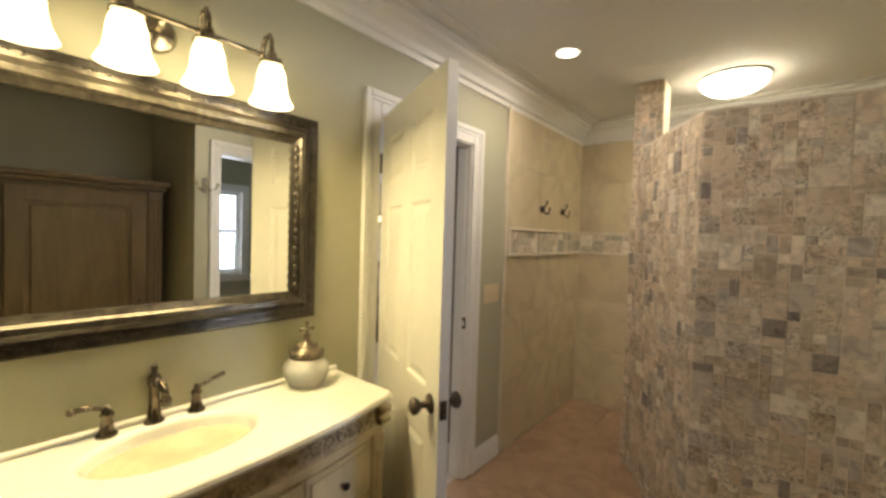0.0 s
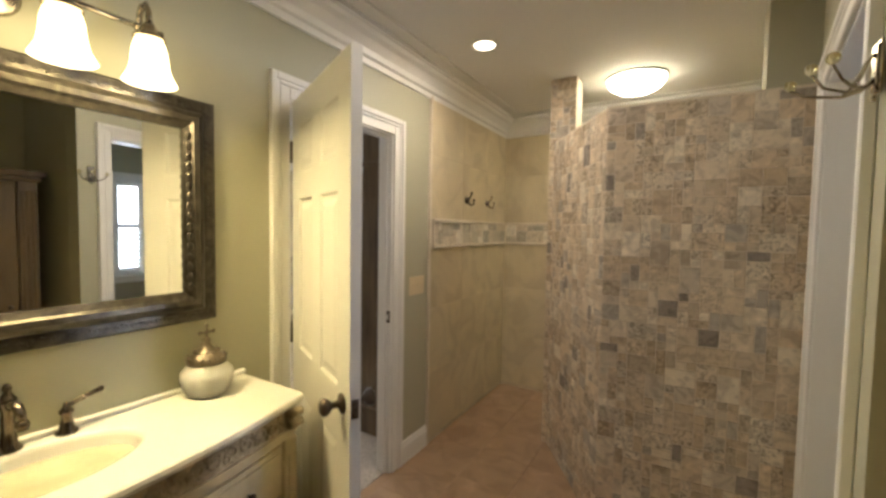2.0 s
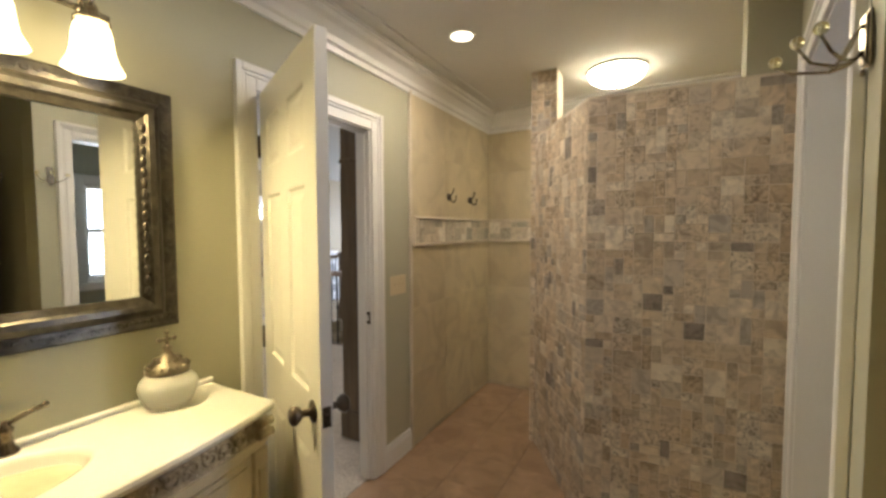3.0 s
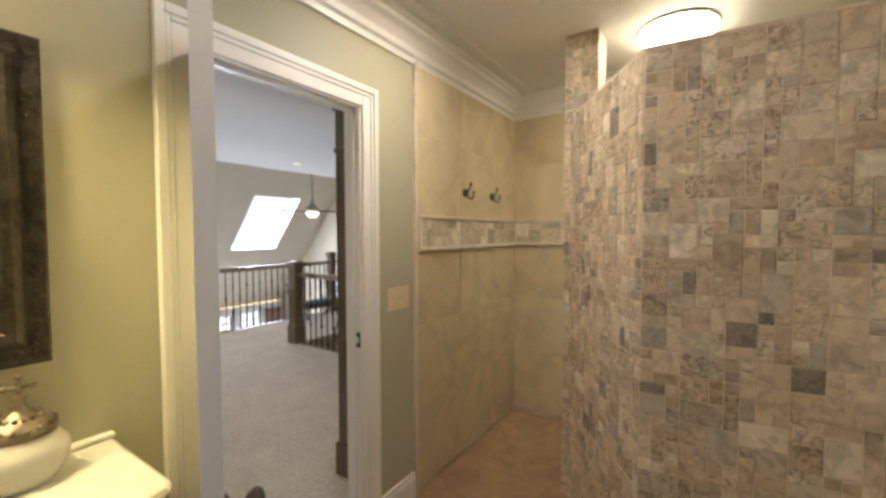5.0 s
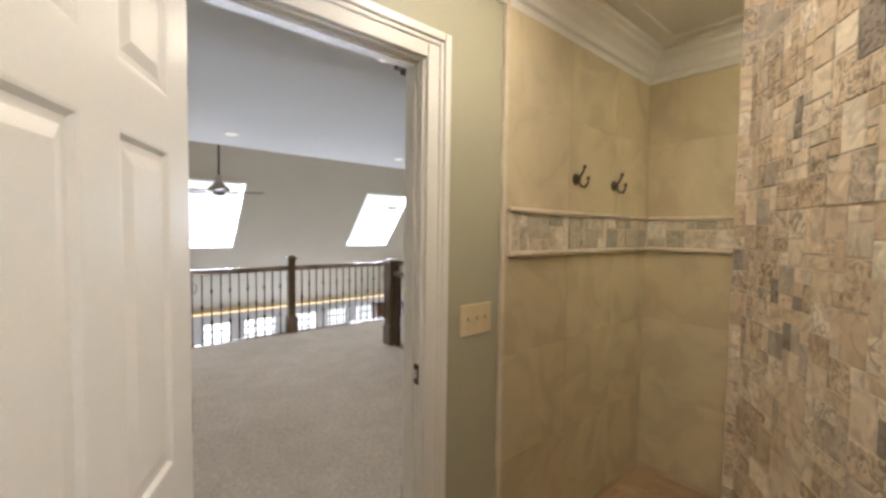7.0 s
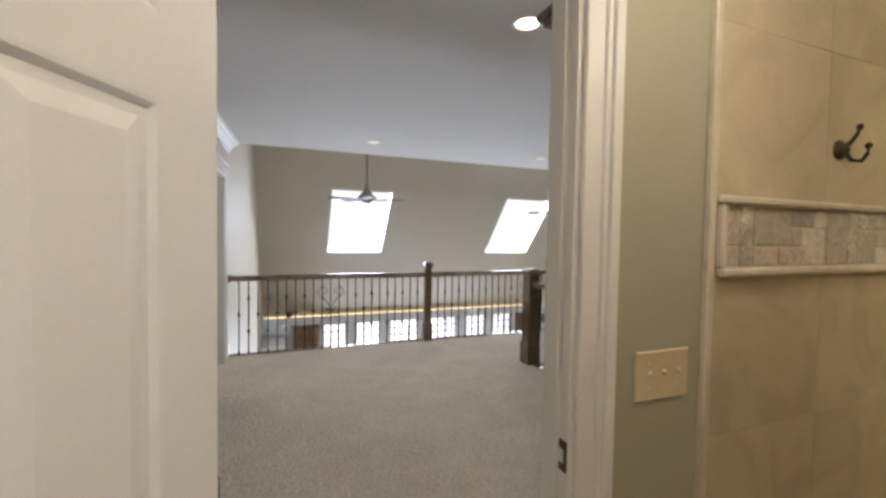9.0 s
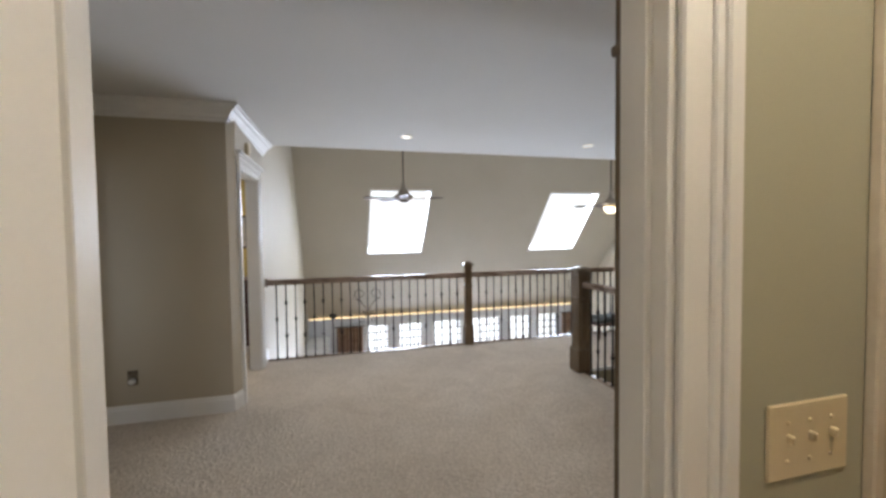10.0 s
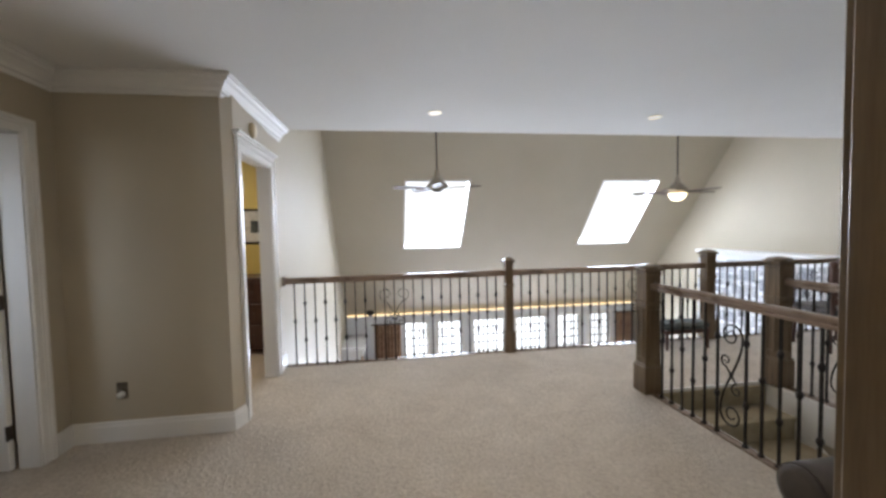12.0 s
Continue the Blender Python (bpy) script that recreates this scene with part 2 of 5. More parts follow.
DRAPE = surface("rust_drape", (0.22, 0.12, 0.07), (0.42, 0.28, 0.18), 0.9, big=6, fine=60, bump=0.3, distort=1.0)
WHITEWALL = surface("white_lower_wall", (0.70, 0.71, 0.72), (0.76, 0.77, 0.78), 0.6, big=1, fine=150, bump=0.05, depth=0.001)
OAKFLOOR = surface("dark_oak_floor", (0.09, 0.05, 0.025), (0.20, 0.12, 0.06), 0.35, big=3, fine=40, bump=0.1, stretch=(6, 0.6, 1))
GRASS = surface("lawn", (0.05, 0.07, 0.03), (0.10, 0.12, 0.05), 0.9, big=3, fine=60, bump=0.4)
GREENSLATE = surface("grey_green_upholstery", (0.05, 0.06, 0.06), (0.10, 0.115, 0.11), 0.8, big=7, fine=120, bump=0.3)
SHADEGLASS = glow("lit_frosted_shade", (1.0, 0.81, 0.46), 7.0)
CANGLOW = glow("lit_can_bulb", (1.0, 0.88, 0.66), 9.0)
DIMGLOW = glow("dim_can_bulb", (1.0, 0.80, 0.45), 0.9)
DOMEGLOW = glow("lit_dome_glass", (1.0, 0.87, 0.64), 28.0)
FANGLOW = glow("lit_fan_bowl", (1.0, 0.84, 0.55), 4.0)
ROPEGLOW = glow("rope_light", (1.0, 0.74, 0.38), 2.2)
SKYGLOW = glow("bright_overcast", (0.95, 0.98, 1.0), 0.90)
PANE = glass("window_pane")
JARGLASS = glass("frosted_jar_glass", (0.97, 0.96, 0.92), 0.22)
JARGLASS.node_tree.nodes["Principled BSDF"].inputs["Transmission Weight"].default_value = 0.40
AMBER = glass("amber_glass_ball", (0.90, 0.86, 0.58), 0.03)
MIRROR, _n, _l, _b = nodes_of("mirror_silver")
_b.inputs["Base Color"].default_value, _b.inputs["Metallic"].default_value, _b.inputs["Roughness"].default_value = rgb((0.86, 0.87, 0.85)), 1.0, 0.015


# ---- mesh helpers ----
def box(bm, x0, x1, y0, y1, z0, z1, bevel=0.0):
    r = bmesh.ops.create_cube(bm, size=1.0)
    bmesh.ops.transform(bm, matrix=Matrix.Translation(((x0 + x1) / 2, (y0 + y1) / 2, (z0 + z1) / 2)) @ Matrix.Diagonal((x1 - x0, y1 - y0, z1 - z0, 1)), verts=r["verts"])
    if bevel:
        edges = list({e for v in r["verts"] for e in v.link_edges})
        bmesh.ops.bevel(bm, geom=edges, offset=bevel, segments=1, affect="EDGES")
    return bm


def boxes(*rows, bevel=0.0):
    bm = bmesh.new()
    for r in rows:
        box(bm, *r, bevel=bevel)
    return bm


def lathe(bm, outline, steps=24, m=None):
    """Turn (radius, height) points round z."""
    rings = []
    m = m or Matrix()
    for rad, z in outline:
        rings.append([bm.verts.new(m @ Vector((rad * math.cos(2 * math.pi * i / steps), rad * math.sin(2 * math.pi * i / steps), z))) for i in range(steps)])
    for a, b in zip(rings, rings[1:]):
        for i in range(steps):
            f = bm.faces.new((a[i], a[(i + 1) % steps], b[(i + 1) % steps], b[i]))
            f.smooth = True
    for ring, flip in ((rings[0], True), (rings[-1], False)):
        bm.faces.new(ring[::-1] if flip else ring)
    return bm


def tube(bm, pts, rad, steps=8, taper=None):
    """A round bar along points; its ends are closed."""
    pts = [Vector(p) for p in pts]
    rings = []
    up = Vector((0.13, 0.27, 0.95))
    for i, p in enumerate(pts):
        d = (pts[min(i + 1, len(pts) - 1)] - pts[max(i - 1, 0)]).normalized()
        if abs(d.dot(up)) > 0.95:
            up = Vector((0.9, 0.2, 0.1))
        a = d.cross(up).normalized()
        b = d.cross(a)
        r = rad if taper is None else rad + (taper - rad) * i / (len(pts) - 1)
        rings.append([bm.verts.new(p + r * (math.cos(2 * math.pi * k / steps) * a + math.sin(2 * math.pi * k / steps) * b)) for k in range(steps)])
    for q, w in zip(rings, rings[1:]):
        for k in range(steps):
            f = bm.faces.new((q[k], q[(k + 1) % steps], w[(k + 1) % steps], w[k]))
            f.smooth = True
    bm.faces.new(rings[0][::-1])
    bm.faces.new(rings[-1])
    return bm


def sweep(bm, outline, a, b, out, ea=0.0, eb=0.0):
    """A straight moulding from a to b: outline points are (outwards, upwards), out is the outward direction, ea and eb mitre its ends."""
    a, b, out = Vector(a), Vector(b), Vector(out)
    d = (b - a).normalized()
    r0 = [bm.verts.new(a + out * o - d * (ea * o) + Vector((0, 0, z))) for o, z in outline]
    r1 = [bm.verts.new(b + out * o + d * (eb * o) + Vector((0, 0, z))) for o, z in outline]
    k = len(outline)
    for i in range(k):
        bm.faces.new((r0[i], r0[(i + 1) % k], r1[(i + 1) % k], r1[i]))
    bm.faces.new(r0[::-1])
    bm.faces.new(r1)
    return bm


def link(name, bm, material, m=None):
    bmesh.ops.recalc_face_normals(bm, faces=bm.faces[:])
    me = bpy.data.meshes.new(name)
    bm.to_mesh(me)
    bm.free()
    for mt in material if isinstance(material, (list, tuple)) else [material]:
        me.materials.append(mt)
    ob = new(name, me)
    if m is not None:
        ob.matrix_basis = m
    return ob


def part(name, bm, material, parent, label="", m=None):
    ob = link(name, bm, material, m)
    ob.parent = parent
    if label:
        ob["label"] = label
    return ob


def thing(name, label, category, m=None, group="", kind=""):
    ob = new(name)
    ob.empty_display_size = 0.1
    if m is not None:
        ob.matrix_basis = m
    return tagged(ob, label, category, group, kind)


def structure(name, bm, material, label, category):
    return tagged(link(name, bm, material), label, category, kind="structure")


def two_sided(ob, axis, first, second):
    """First material on faces towards +axis, second on the rest."""
    ob.data.materials.clear()
    ob.data.materials.append(first)
    ob.data.materials.append(second)
    for p in ob.data.polygons:
        p.material_index = 0 if p.normal[axis] > 0.5 else 1


CROWN = [(0, 0), (0.012, 0), (0.016, 0.022), (0.030, 0.030), (0.036, 0.052), (0.062, 0.082), (0.086, 0.094), (0.092, 0.108), (0.108, 0.112), (0.108, 0.13), (0, 0.13)]
CROWNB = [(o * 1.2, z * 1.2) for o, z in CROWN]
SKIRT = [(0, 0), (0.016, 0), (0.016, 0.105), (0.011, 0.118), (0.009, 0.135), (0, 0.14)]

# ---- the bathroom: shell ----
NY = 5.71                       # face of the shower's end wall
WB, WL = -1.74, -1.837          # bathroom and landing faces of the wall with the door
CB, CL = 2.495, 2.49            # ceilings
JA, JB, JT = 3.265, 4.010, 2.035   # rough opening
w = structure("wall_west", boxes((WL, WB, 0.6, JA, 0, 2.7), (WL, WB, JB, 11.4, 0, 2.7), (WL, WB, JA, JB, JT, 2.7)), PAINT_BATH, "painted partition with a doorway between bathroom and landing", "wall")
two_sided(w, 0, PAINT_BATH, PAINT_HALL)
structure("wall_south", boxes((WB, 3.0, 0.5, 0.6, 0, 2.7)), PAINT_BATH, "plain sage green bathroom wall", "wall")
wall_end = structure("wall_north", boxes((WB, 3.0, NY, NY + 0.12, 0, 2.7)), TRAVERTINE, "travertine clad shower wall", "wall")
cladding = structure("shower_cladding", boxes((WB, WB + 0.0115, 4.408, NY, 0, 2.40)), TRAVERTINE, "mottled beige travertine cladding of the shower", "wall")
structure("tile_edge_trim", boxes((WB, WB + 0.018, 4.385, 4.408, 0, 2.40), bevel=0.003), LINER, "slim cream stone strip that ends the cladding", "trim")
structure("ceiling_bath", boxes((WB, 3.0, 0.6, NY, CB, 2.75)), CEILING, "white painted bathroom ceiling", "ceiling")
# right hand wall with its recess and a cased doorway
RX = 0.03
EAST = Matrix.Translation((RX, 3.11, 0)) @ Matrix.Rotation(radians(-7.7), 4, "Z") @ Matrix.Translation((-RX, -3.11, 0))
structure("wall_east", boxes((RX, RX + 0.12, 3.11, 3.29, 0, CB), (RX, RX + 0.12, 4.11, 5.66, 0, CB), (RX, RX + 0.12, 3.29, 4.11, 2.05, CB)), PAINT_BATH, "sage green wall with a cased doorway", "wall").matrix_basis = EAST
structure("wall_recess", boxes((RX + 0.13, 1.0, 3.11, 3.20, 0, CB), (1.0, 1.12, 0.6, 3.20, 0, CB)), PAINT_BATH, "sage green walls of the wardrobe recess", "wall")
structure("wall_pier", boxes((0.02, 0.22, 4.38, 4.50, 0, CB)), PAINT_BATH, "slim sage green pier behind the stone wall", "wall")
structure("wall_side_room", boxes((2.5, 2.6, 3.04, 4.20, 0, CB), (2.5, 2.6, 4.50, NY, 0, CB), (2.5, 2.6, 4.20, 4.50, 0, 0.88), (2.5, 2.6, 4.20, 4.50, 1.98, CB), (1.12, 2.6, 3.04, 3.14, 0, CB)), PAINT_BATH, "grey wall of the side room with a window", "wall")
# mouldings
bm = bmesh.new()
sweep(bm, CROWNB, (WB, 0.6, CB - 0.156), (WB, NY, CB - 0.156), (1, 0, 0), 0, -1)
sweep(bm, CROWNB, (WB, NY, CB - 0.156), (0.3, NY, CB - 0.156), (0, -1, 0), -1, 0)
structure("ceiling_bead", boxes((WB + 0.205, WB + 0.222, 0.6, NY - 0.22, CB - 0.012, CB), (WB + 0.205, 0.3, NY - 0.222, NY - 0.205, CB - 0.012, CB), bevel=0.004), CEILING, "slim bead on the ceiling along the crown", "trim")
structure("crown_bath", bm, TRIM, "white stepped crown moulding", "trim")
bm = bmesh.new()
sweep(bm, SKIRT, (WB, 4.085, 0), (WB, 4.385, 0), (1, 0, 0))
sweep(bm, SKIRT, (WB, 0.6, 0), (WB, 3.165, 0), (1, 0, 0))
structure("baseboard_bath", bm, TRIM, "white painted baseboard", "trim")


def casing(name, axis, at, out, lo, hi, top, wide=0.105, label="white moulded door casing", legs=(1, 1)):
    """Stepped boards round an opening on one wall face. axis 0: the face is at x = at, and the opening runs along y."""
    c = thing(name, label, "trim", kind="structure")
    shape = ((0.0, 0.52, 0.014), (0.52, 0.70, 0.018), (0.70, 1.0, 0.024))
    for side in range(3):
        if side < 2 and not legs[side]:
            continue
        bm = bmesh.new()
        for k0, k1, d in shape:
            a0, a1 = wide * k0, wide * k1
            s0, s1 = sorted((at, at + out * d))
            u0, u1, z0, z1 = ((lo - a1, lo - a0, 0, top + a1), (hi + a0, hi + a1, 0, top + a1), (lo - a0, hi + a0, top + a0, top + a1))[side]
            box(bm, *((s0, s1, u0, u1) if axis == 0 else (u0, u1, s0, s1)), z0, z1, bevel=0.0035)
        part("casing_board", bm, TRIM, c)
    return c


casing("door_casing_bath", 0, WB, 1, JA + 0.008, JB - 0.008, JT - 0.012, 0.096)
casing("door_casing_landing", 0, WL, -1, JA + 0.008, JB - 0.008, JT - 0.012, legs=(1, 0))
structure("door_jamb_bath", boxes((WL, WB, JA, JA + 0.02, 0, JT), (WL, WB, JB - 0.02, JB, 0, JT), (WL, WB, JA + 0.02, JB - 0.02, JT - 0.02, JT),
          (WL + 0.035, WL + 0.07, JB - 0.032, JB - 0.02, 0, JT - 0.02), (WL + 0.035, WL + 0.07, JA + 0.02, JA + 0.032, 0, JT - 0.02), (WL + 0.035, WL + 0.07, JA + 0.032, JB - 0.032, JT - 0.032, JT - 0.02), bevel=0.0015), TRIM, "white door jamb with its stop", "trim")
casing("door_casing_side", 0, RX, -1, 3.29, 4.11, 2.04, 0.083).matrix_basis = EAST
structure("door_jamb_side", boxes((RX, RX + 0.12, 3.27, 3.292, 0, 2.052), (RX, RX + 0.12, 4.108, 4.13, 0, 2.052), (RX, RX + 0.12, 3.292, 4.108, 2.03, 2.052)), TRIM, "white jamb of the side doorway", "trim").matrix_basis = EAST

# floors under the tiles
structure("floor", boxes((WL + 0.06, 3.0, 0.6, NY, -0.12, -0.006)), FLOORGROUT, "terracotta coloured tiled bathroom floor", "floor")
structure("landing_floor", boxes((-6.30, WL + 0.06, 0.4, 6.03, -0.30, 0.0), (-6.30, -4.92, 6.03, 11.28, -0.30, 0.0), (-4.92, WL + 0.06, 7.13, 11.28, -0.30, 0.0), (-2.6, WL + 0.06, 6.03, 7.13, -0.30, 0.0)), CARPET, "beige cut pile carpet on the landing", "floor")

# ---- tumbled stone shower wall ----
UNIT, GAP = 0.039, 0.003


def pattern(cols, rows, seed):
    """Fill a grid with stones of one to three units a side."""
    rnd = random.Random(seed)
    taken, out = set(), []
    for j in range(rows):
        for i in range(cols):
            if (i, j) in taken:
                continue
            a, b = rnd.choice(((1, 1), (2, 1), (2, 2), (2, 2), (1, 2), (1, 1), (2, 1), (1, 2), (2, 2), (1, 1), (2, 3), (3, 2)))
            while a > 1 and any((i + k, j) in taken or i + k >= cols for k in range(a)):
                a -= 1
            while b > 1 and (j + b > rows or any((i + k, j + q) in taken for k in range(a) for q in range(b))):
                b -= 1
            taken.update((i + k, j + q) for k in range(a) for q in range(b))
            out.append((i, j, a, b))
    return out


def stone_into(bm, m, a, b, d):
    """One pillowed stone: its back rim, front rim and a slightly domed face."""
    wd, ht = a * UNIT - GAP, b * UNIT - GAP
    rim = [(0, 0), (wd, 0), (wd, ht), (0, ht)]
    e = 0.003
    back = [bm.verts.new(m @ Vector((x, 0, z))) for x, z in rim]
    front = [bm.verts.new(m @ Vector((min(max(x, e), wd - e), -d, min(max(z, e), ht - e)))) for x, z in rim]
    side = [bm.verts.new(m @ Vector((x, -d + 0.0025, z))) for x, z in rim]
    for r0, r1 in ((back, side), (side, front)):
        for k in range(4):
            bm.faces.new((r0[k], r0[(k + 1) % 4], r1[(k + 1) % 4], r1[k]))
    bm.faces.new(front)


SHAPES = {}


def stone_mesh(a, b):
    if (a, b) not in SHAPES:
        bm = bmesh.new()
        stone_into(bm, Matrix(), a, b, 0.010)
        bmesh.ops.recalc_face_normals(bm, faces=bm.faces[:])
        me = bpy.data.meshes.new("stone")
        bm.to_mesh(me)
        bm.free()
        me.materials.append(STONE_ONE)
        SHAPES[a, b] = me
    return SHAPES[a, b]


STONES = []      # face of a wall, its stones, and how many columns are single parts
FA, FB, FC = Vector((0.17, 4.25, 0)), Vector((-0.60, 4.20, 0)), Vector((-1.08, 4.93, 0))
FH = 53 * 0.039
bm = bmesh.new()
back = [FC + Vector((0.11, 0.06, 0)), Vector((-0.53, 4.32, 0)), Vector((0.17, 4.37, 0))]
loop = [FA, FB, FC, *back]
lo = [bm.verts.new(p) for p in loop]
hi = [bm.verts.new(p + Vector((0, 0, FH))) for p in loop]
for i in range(6):
    bm.faces.new((lo[i], lo[(i + 1) % 6], hi[(i + 1) % 6], hi[i]))
bm.faces.new(lo)
bm.faces.new(hi)
shower_wall = structure("shower_wall", bm, GROUT, "bent shower screen wall of tumbled beige and grey stone mosaic", "wall")
bm = bmesh.new()
lo = [bm.verts.new(p + Vector((0, -0.006 if i < 3 else 0.004, FH))) for i, p in enumerate(loop)]
hi = [bm.verts.new(p + Vector((0, -0.006 if i < 3 else 0.004, FH + 0.009))) for i, p in enumerate(loop)]
for i in range(6):
    bm.faces.new((lo[i], lo[(i + 1) % 6], hi[(i + 1) % 6], hi[i]))
bm.faces.new(lo)
bm.faces.new(hi)
part("capping", bm, LINER, shower_wall, "thin cream stone capping")
box_bm = boxes((-1.07, -0.90, 4.86, 5.02, 0, CB))
stone_column = structure("stone_column", box_bm, LINER, "slim stone clad column up to the ceiling", "column")


def face_matrix(a, b):
    """x along the face from a to b, y into the wall, z up."""
    u = (b - a).normalized()
    v = Vector((0, 0, 1)).cross(u)
    return Matrix.Translation(a) @ Matrix((u, v, Vector((0, 0, 1)))).transposed().to_4x4()


def lay(parent, a, b, height, seed, single, z0=0.0, big=1.0, many=None):
    """Stones on the face from a (seen on the left) to b."""
    m = face_matrix(a, b)
    unit = UNIT * big
    cols, rows = int((b - a).length / unit), int(round(height / unit))
    rnd = random.Random(seed + 1)
    m = m @ Matrix.Diagonal(((b - a).length / (cols * unit), 1, 1, 1))
    rest = bmesh.new()
    left = single
    for i, j, p, q in pattern(cols, rows, seed):
        place = m @ Matrix.Translation((i * unit + GAP / 2, 0.0075 - rnd.random() * 0.0035, z0 + j * unit + GAP / 2)) @ Matrix.Diagonal((big, 1, big, 1))
        place = place @ pose(0, 0, 0, rnd.uniform(-1.1, 1.1), rnd.uniform(-0.7, 0.7), rnd.uniform(-1.1, 1.1))
        if left > 0 and j * UNIT < 2.2:
            ob = new("stone", stone_mesh(p, q))
            ob.parent = parent
            ob.matrix_basis = place
            left -= 1
        else:
            stone_into(rest, place, p, q, 0.010)
    if rest.verts:
        ob = part("stonework", rest, many or STONE_MANY, parent)
        ob["kind"] = "stuff"
    else:
        rest.free()


# ---- accent band in the shower ----
band = structure("accent_band", boxes((WB + 0.014, WB + 0.020, 4.413, NY, 1.370, 1.530), (WB + 0.02, -1.10, NY - 0.008, NY, 1.370, 1.530)), GROUT, "mosaic accent band in the shower", "trim")
bm = bmesh.new()
for z in (1.529, 1.348):
    box(bm, WB + 0.014, WB + 0.036, 4.410, NY - 0.022, z, z + 0.022, bevel=0.006)
    box(bm, WB + 0.036, -0.95, NY - 0.022, NY, z, z + 0.022, bevel=0.006)
box(bm, WB + 0.014, WB + 0.034, 4.410, 4.430, 1.370, 1.529, bevel=0.005)
structure("pencil_liner", bm, LINER, "raised cream stone pencil liners", "trim")

# ---- landing and great room: shell ----
structure("landing_wall_left", boxes((-4.90, -4.655, 1.56, 1.68, 0, CL), (-3.83, WL, 1.56, 1.68, 0, CL), (-4.655, -3.83, 1.56, 1.68, 2.05, CL)), PAINT_HALL, "taupe wall with a doorway", "wall")
bm = bmesh.new()
plan = [(-5.02, 1.56), (-4.90, 1.56), (-4.90, 2.708), (-5.02, 2.750)]
lo, hi = [[bm.verts.new((x, y, z)) for x, y in plan] for z in (0, CL)]
bm.faces.new(lo[::-1])
bm.faces.new(hi)
for k in range(4):
    bm.faces.new((lo[k], lo[(k + 1) % 4], hi[(k + 1) % 4], hi[k]))
structure("landing_wall_bump", bm, PAINT_HALL, "taupe wall with an outlet", "wall")
structure("landing_wall_back", boxes((-5.12, -5.02, 2.60, 2.75, 0, CL), (-13.2, -5.98, 2.63, 2.75, -2.9, 4.2), (-5.98, -5.12, 2.63, 2.75, 2.05, CL)), PAINT_HALL, "tall pale taupe wall beside the gallery", "wall")
structure("ceiling_landing", boxes((-6.35, WL, 0.4, 11.28, CL, 2.75)), CEILING, "white landing ceiling", "ceiling")
structure("great_ceiling_flat", boxes((-9.40, -6.25, 2.75, 11.28, 3.50, 3.62), (-6.35, -6.25, 2.75, 11.28, 2.6, 3.5)), CEILING, "flat upper ceiling of the great room", "ceiling")
structure("under_landing_wall", boxes((-6.30, -6.18, 2.75, 11.28, -2.9, -0.30)), WHITEWALL, "white wall under the gallery", "wall")
structure("great_floor", boxes((-13.2, -1.8, 2.6, 11.4, -3.0, -2.9)), OAKFLOOR, "dark wood floor of the great room", "floor")
structure("ground", boxes((-400, 400, -400, 400, -3.4, -3.2)), GRASS, "lawn round the house", "ground")


def slope_z(x):
    return 2.427 - 1.17 * (-x - 10.2)


SKY_ROWS = ((4.29, 5.665), (8.67, 10.06))
SKT, SKB = -10.2, -11.45
bm = bmesh.new()


def slab(bm, x0, x1, y0, y1, thick=0.22):
    """A piece of the sloping ceiling between two x and two y."""
    n = Vector((-1.17, 0, 1)).normalized() * thick
    low = [Vector((x, y, slope_z(x))) for x, y in ((x0, y0), (x1, y0), (x1, y1), (x0, y1))]
    v = [bm.verts.new(p) for p in low] + [bm.verts.new(p + n) for p in low]
    for q in ((0, 1, 2, 3), (4, 5, 6, 7), (0, 1, 5, 4), (1, 2, 6, 5), (2, 3, 7, 6), (3, 0, 4, 7)):
        bm.faces.new([v[k] for k in q])


slab(bm, -9.28, SKT, 2.75, 11.28)
slab(bm, SKB, -13.04, 2.75, 11.28)
slab(bm, SKT, SKB, 2.75, SKY_ROWS[0][0])
slab(bm, SKT, SKB, SKY_ROWS[0][1], SKY_ROWS[1][0])
slab(bm, SKT, SKB, SKY_ROWS[1][1], 11.28)
bm_gable = bmesh.new()
gable = [(-13.18, -2.9), (WL, -2.9), (WL, 3.62), (-9.28, 3.62), (-13.18, slope_z(-13.18) + 0.1)]
rims = [[bm_gable.verts.new((x, y, z)) for x, z in gable] for y in (11.28, 11.4)]
bm_gable.faces.new(rims[0])
bm_gable.faces.new(rims[1][::-1])
for k in range(5):
    bm_gable.faces.new((rims[0][k], rims[1][k], rims[1][(k + 1) % 5], rims[0][(k + 1) % 5]))
bmesh.ops.recalc_face_normals(bm_gable, faces=bm_gable.faces[:])
structure("great_wall_right", bm_gable, PAINT_HALL, "pale gable wall of the great room", "wall")
structure("ceiling_slope", bm, PAINT_HALL, "sloping taupe ceiling with two skylights", "ceiling")

# ---- tall windows in the far lower wall ----
LOWX, LOWT = -13.04, -0.90
WINS = ((4.37, 4.96), (5.31, 5.97), (6.33, 7.20), (7.60, 8.48), (8.87, 9.53), (9.86, 10.50))
rows, y = [], 2.75
for a, b in WINS:
    rows.append((LOWX - 0.14, LOWX, y, a, -2.9, LOWT + 0.02))
    rows.append((LOWX - 0.14, LOWX, a, b, -1.20, LOWT + 0.02))
    rows.append((LOWX - 0.14, LOWX, a, b, -2.9, -2.7))
    y = b
rows.append((LOWX - 0.14, LOWX, y, 11.28, -2.9, LOWT + 0.02))
structure("great_wall_far", boxes(*rows), WHITEWALL, "white lower wall with a row of tall windows", "wall")
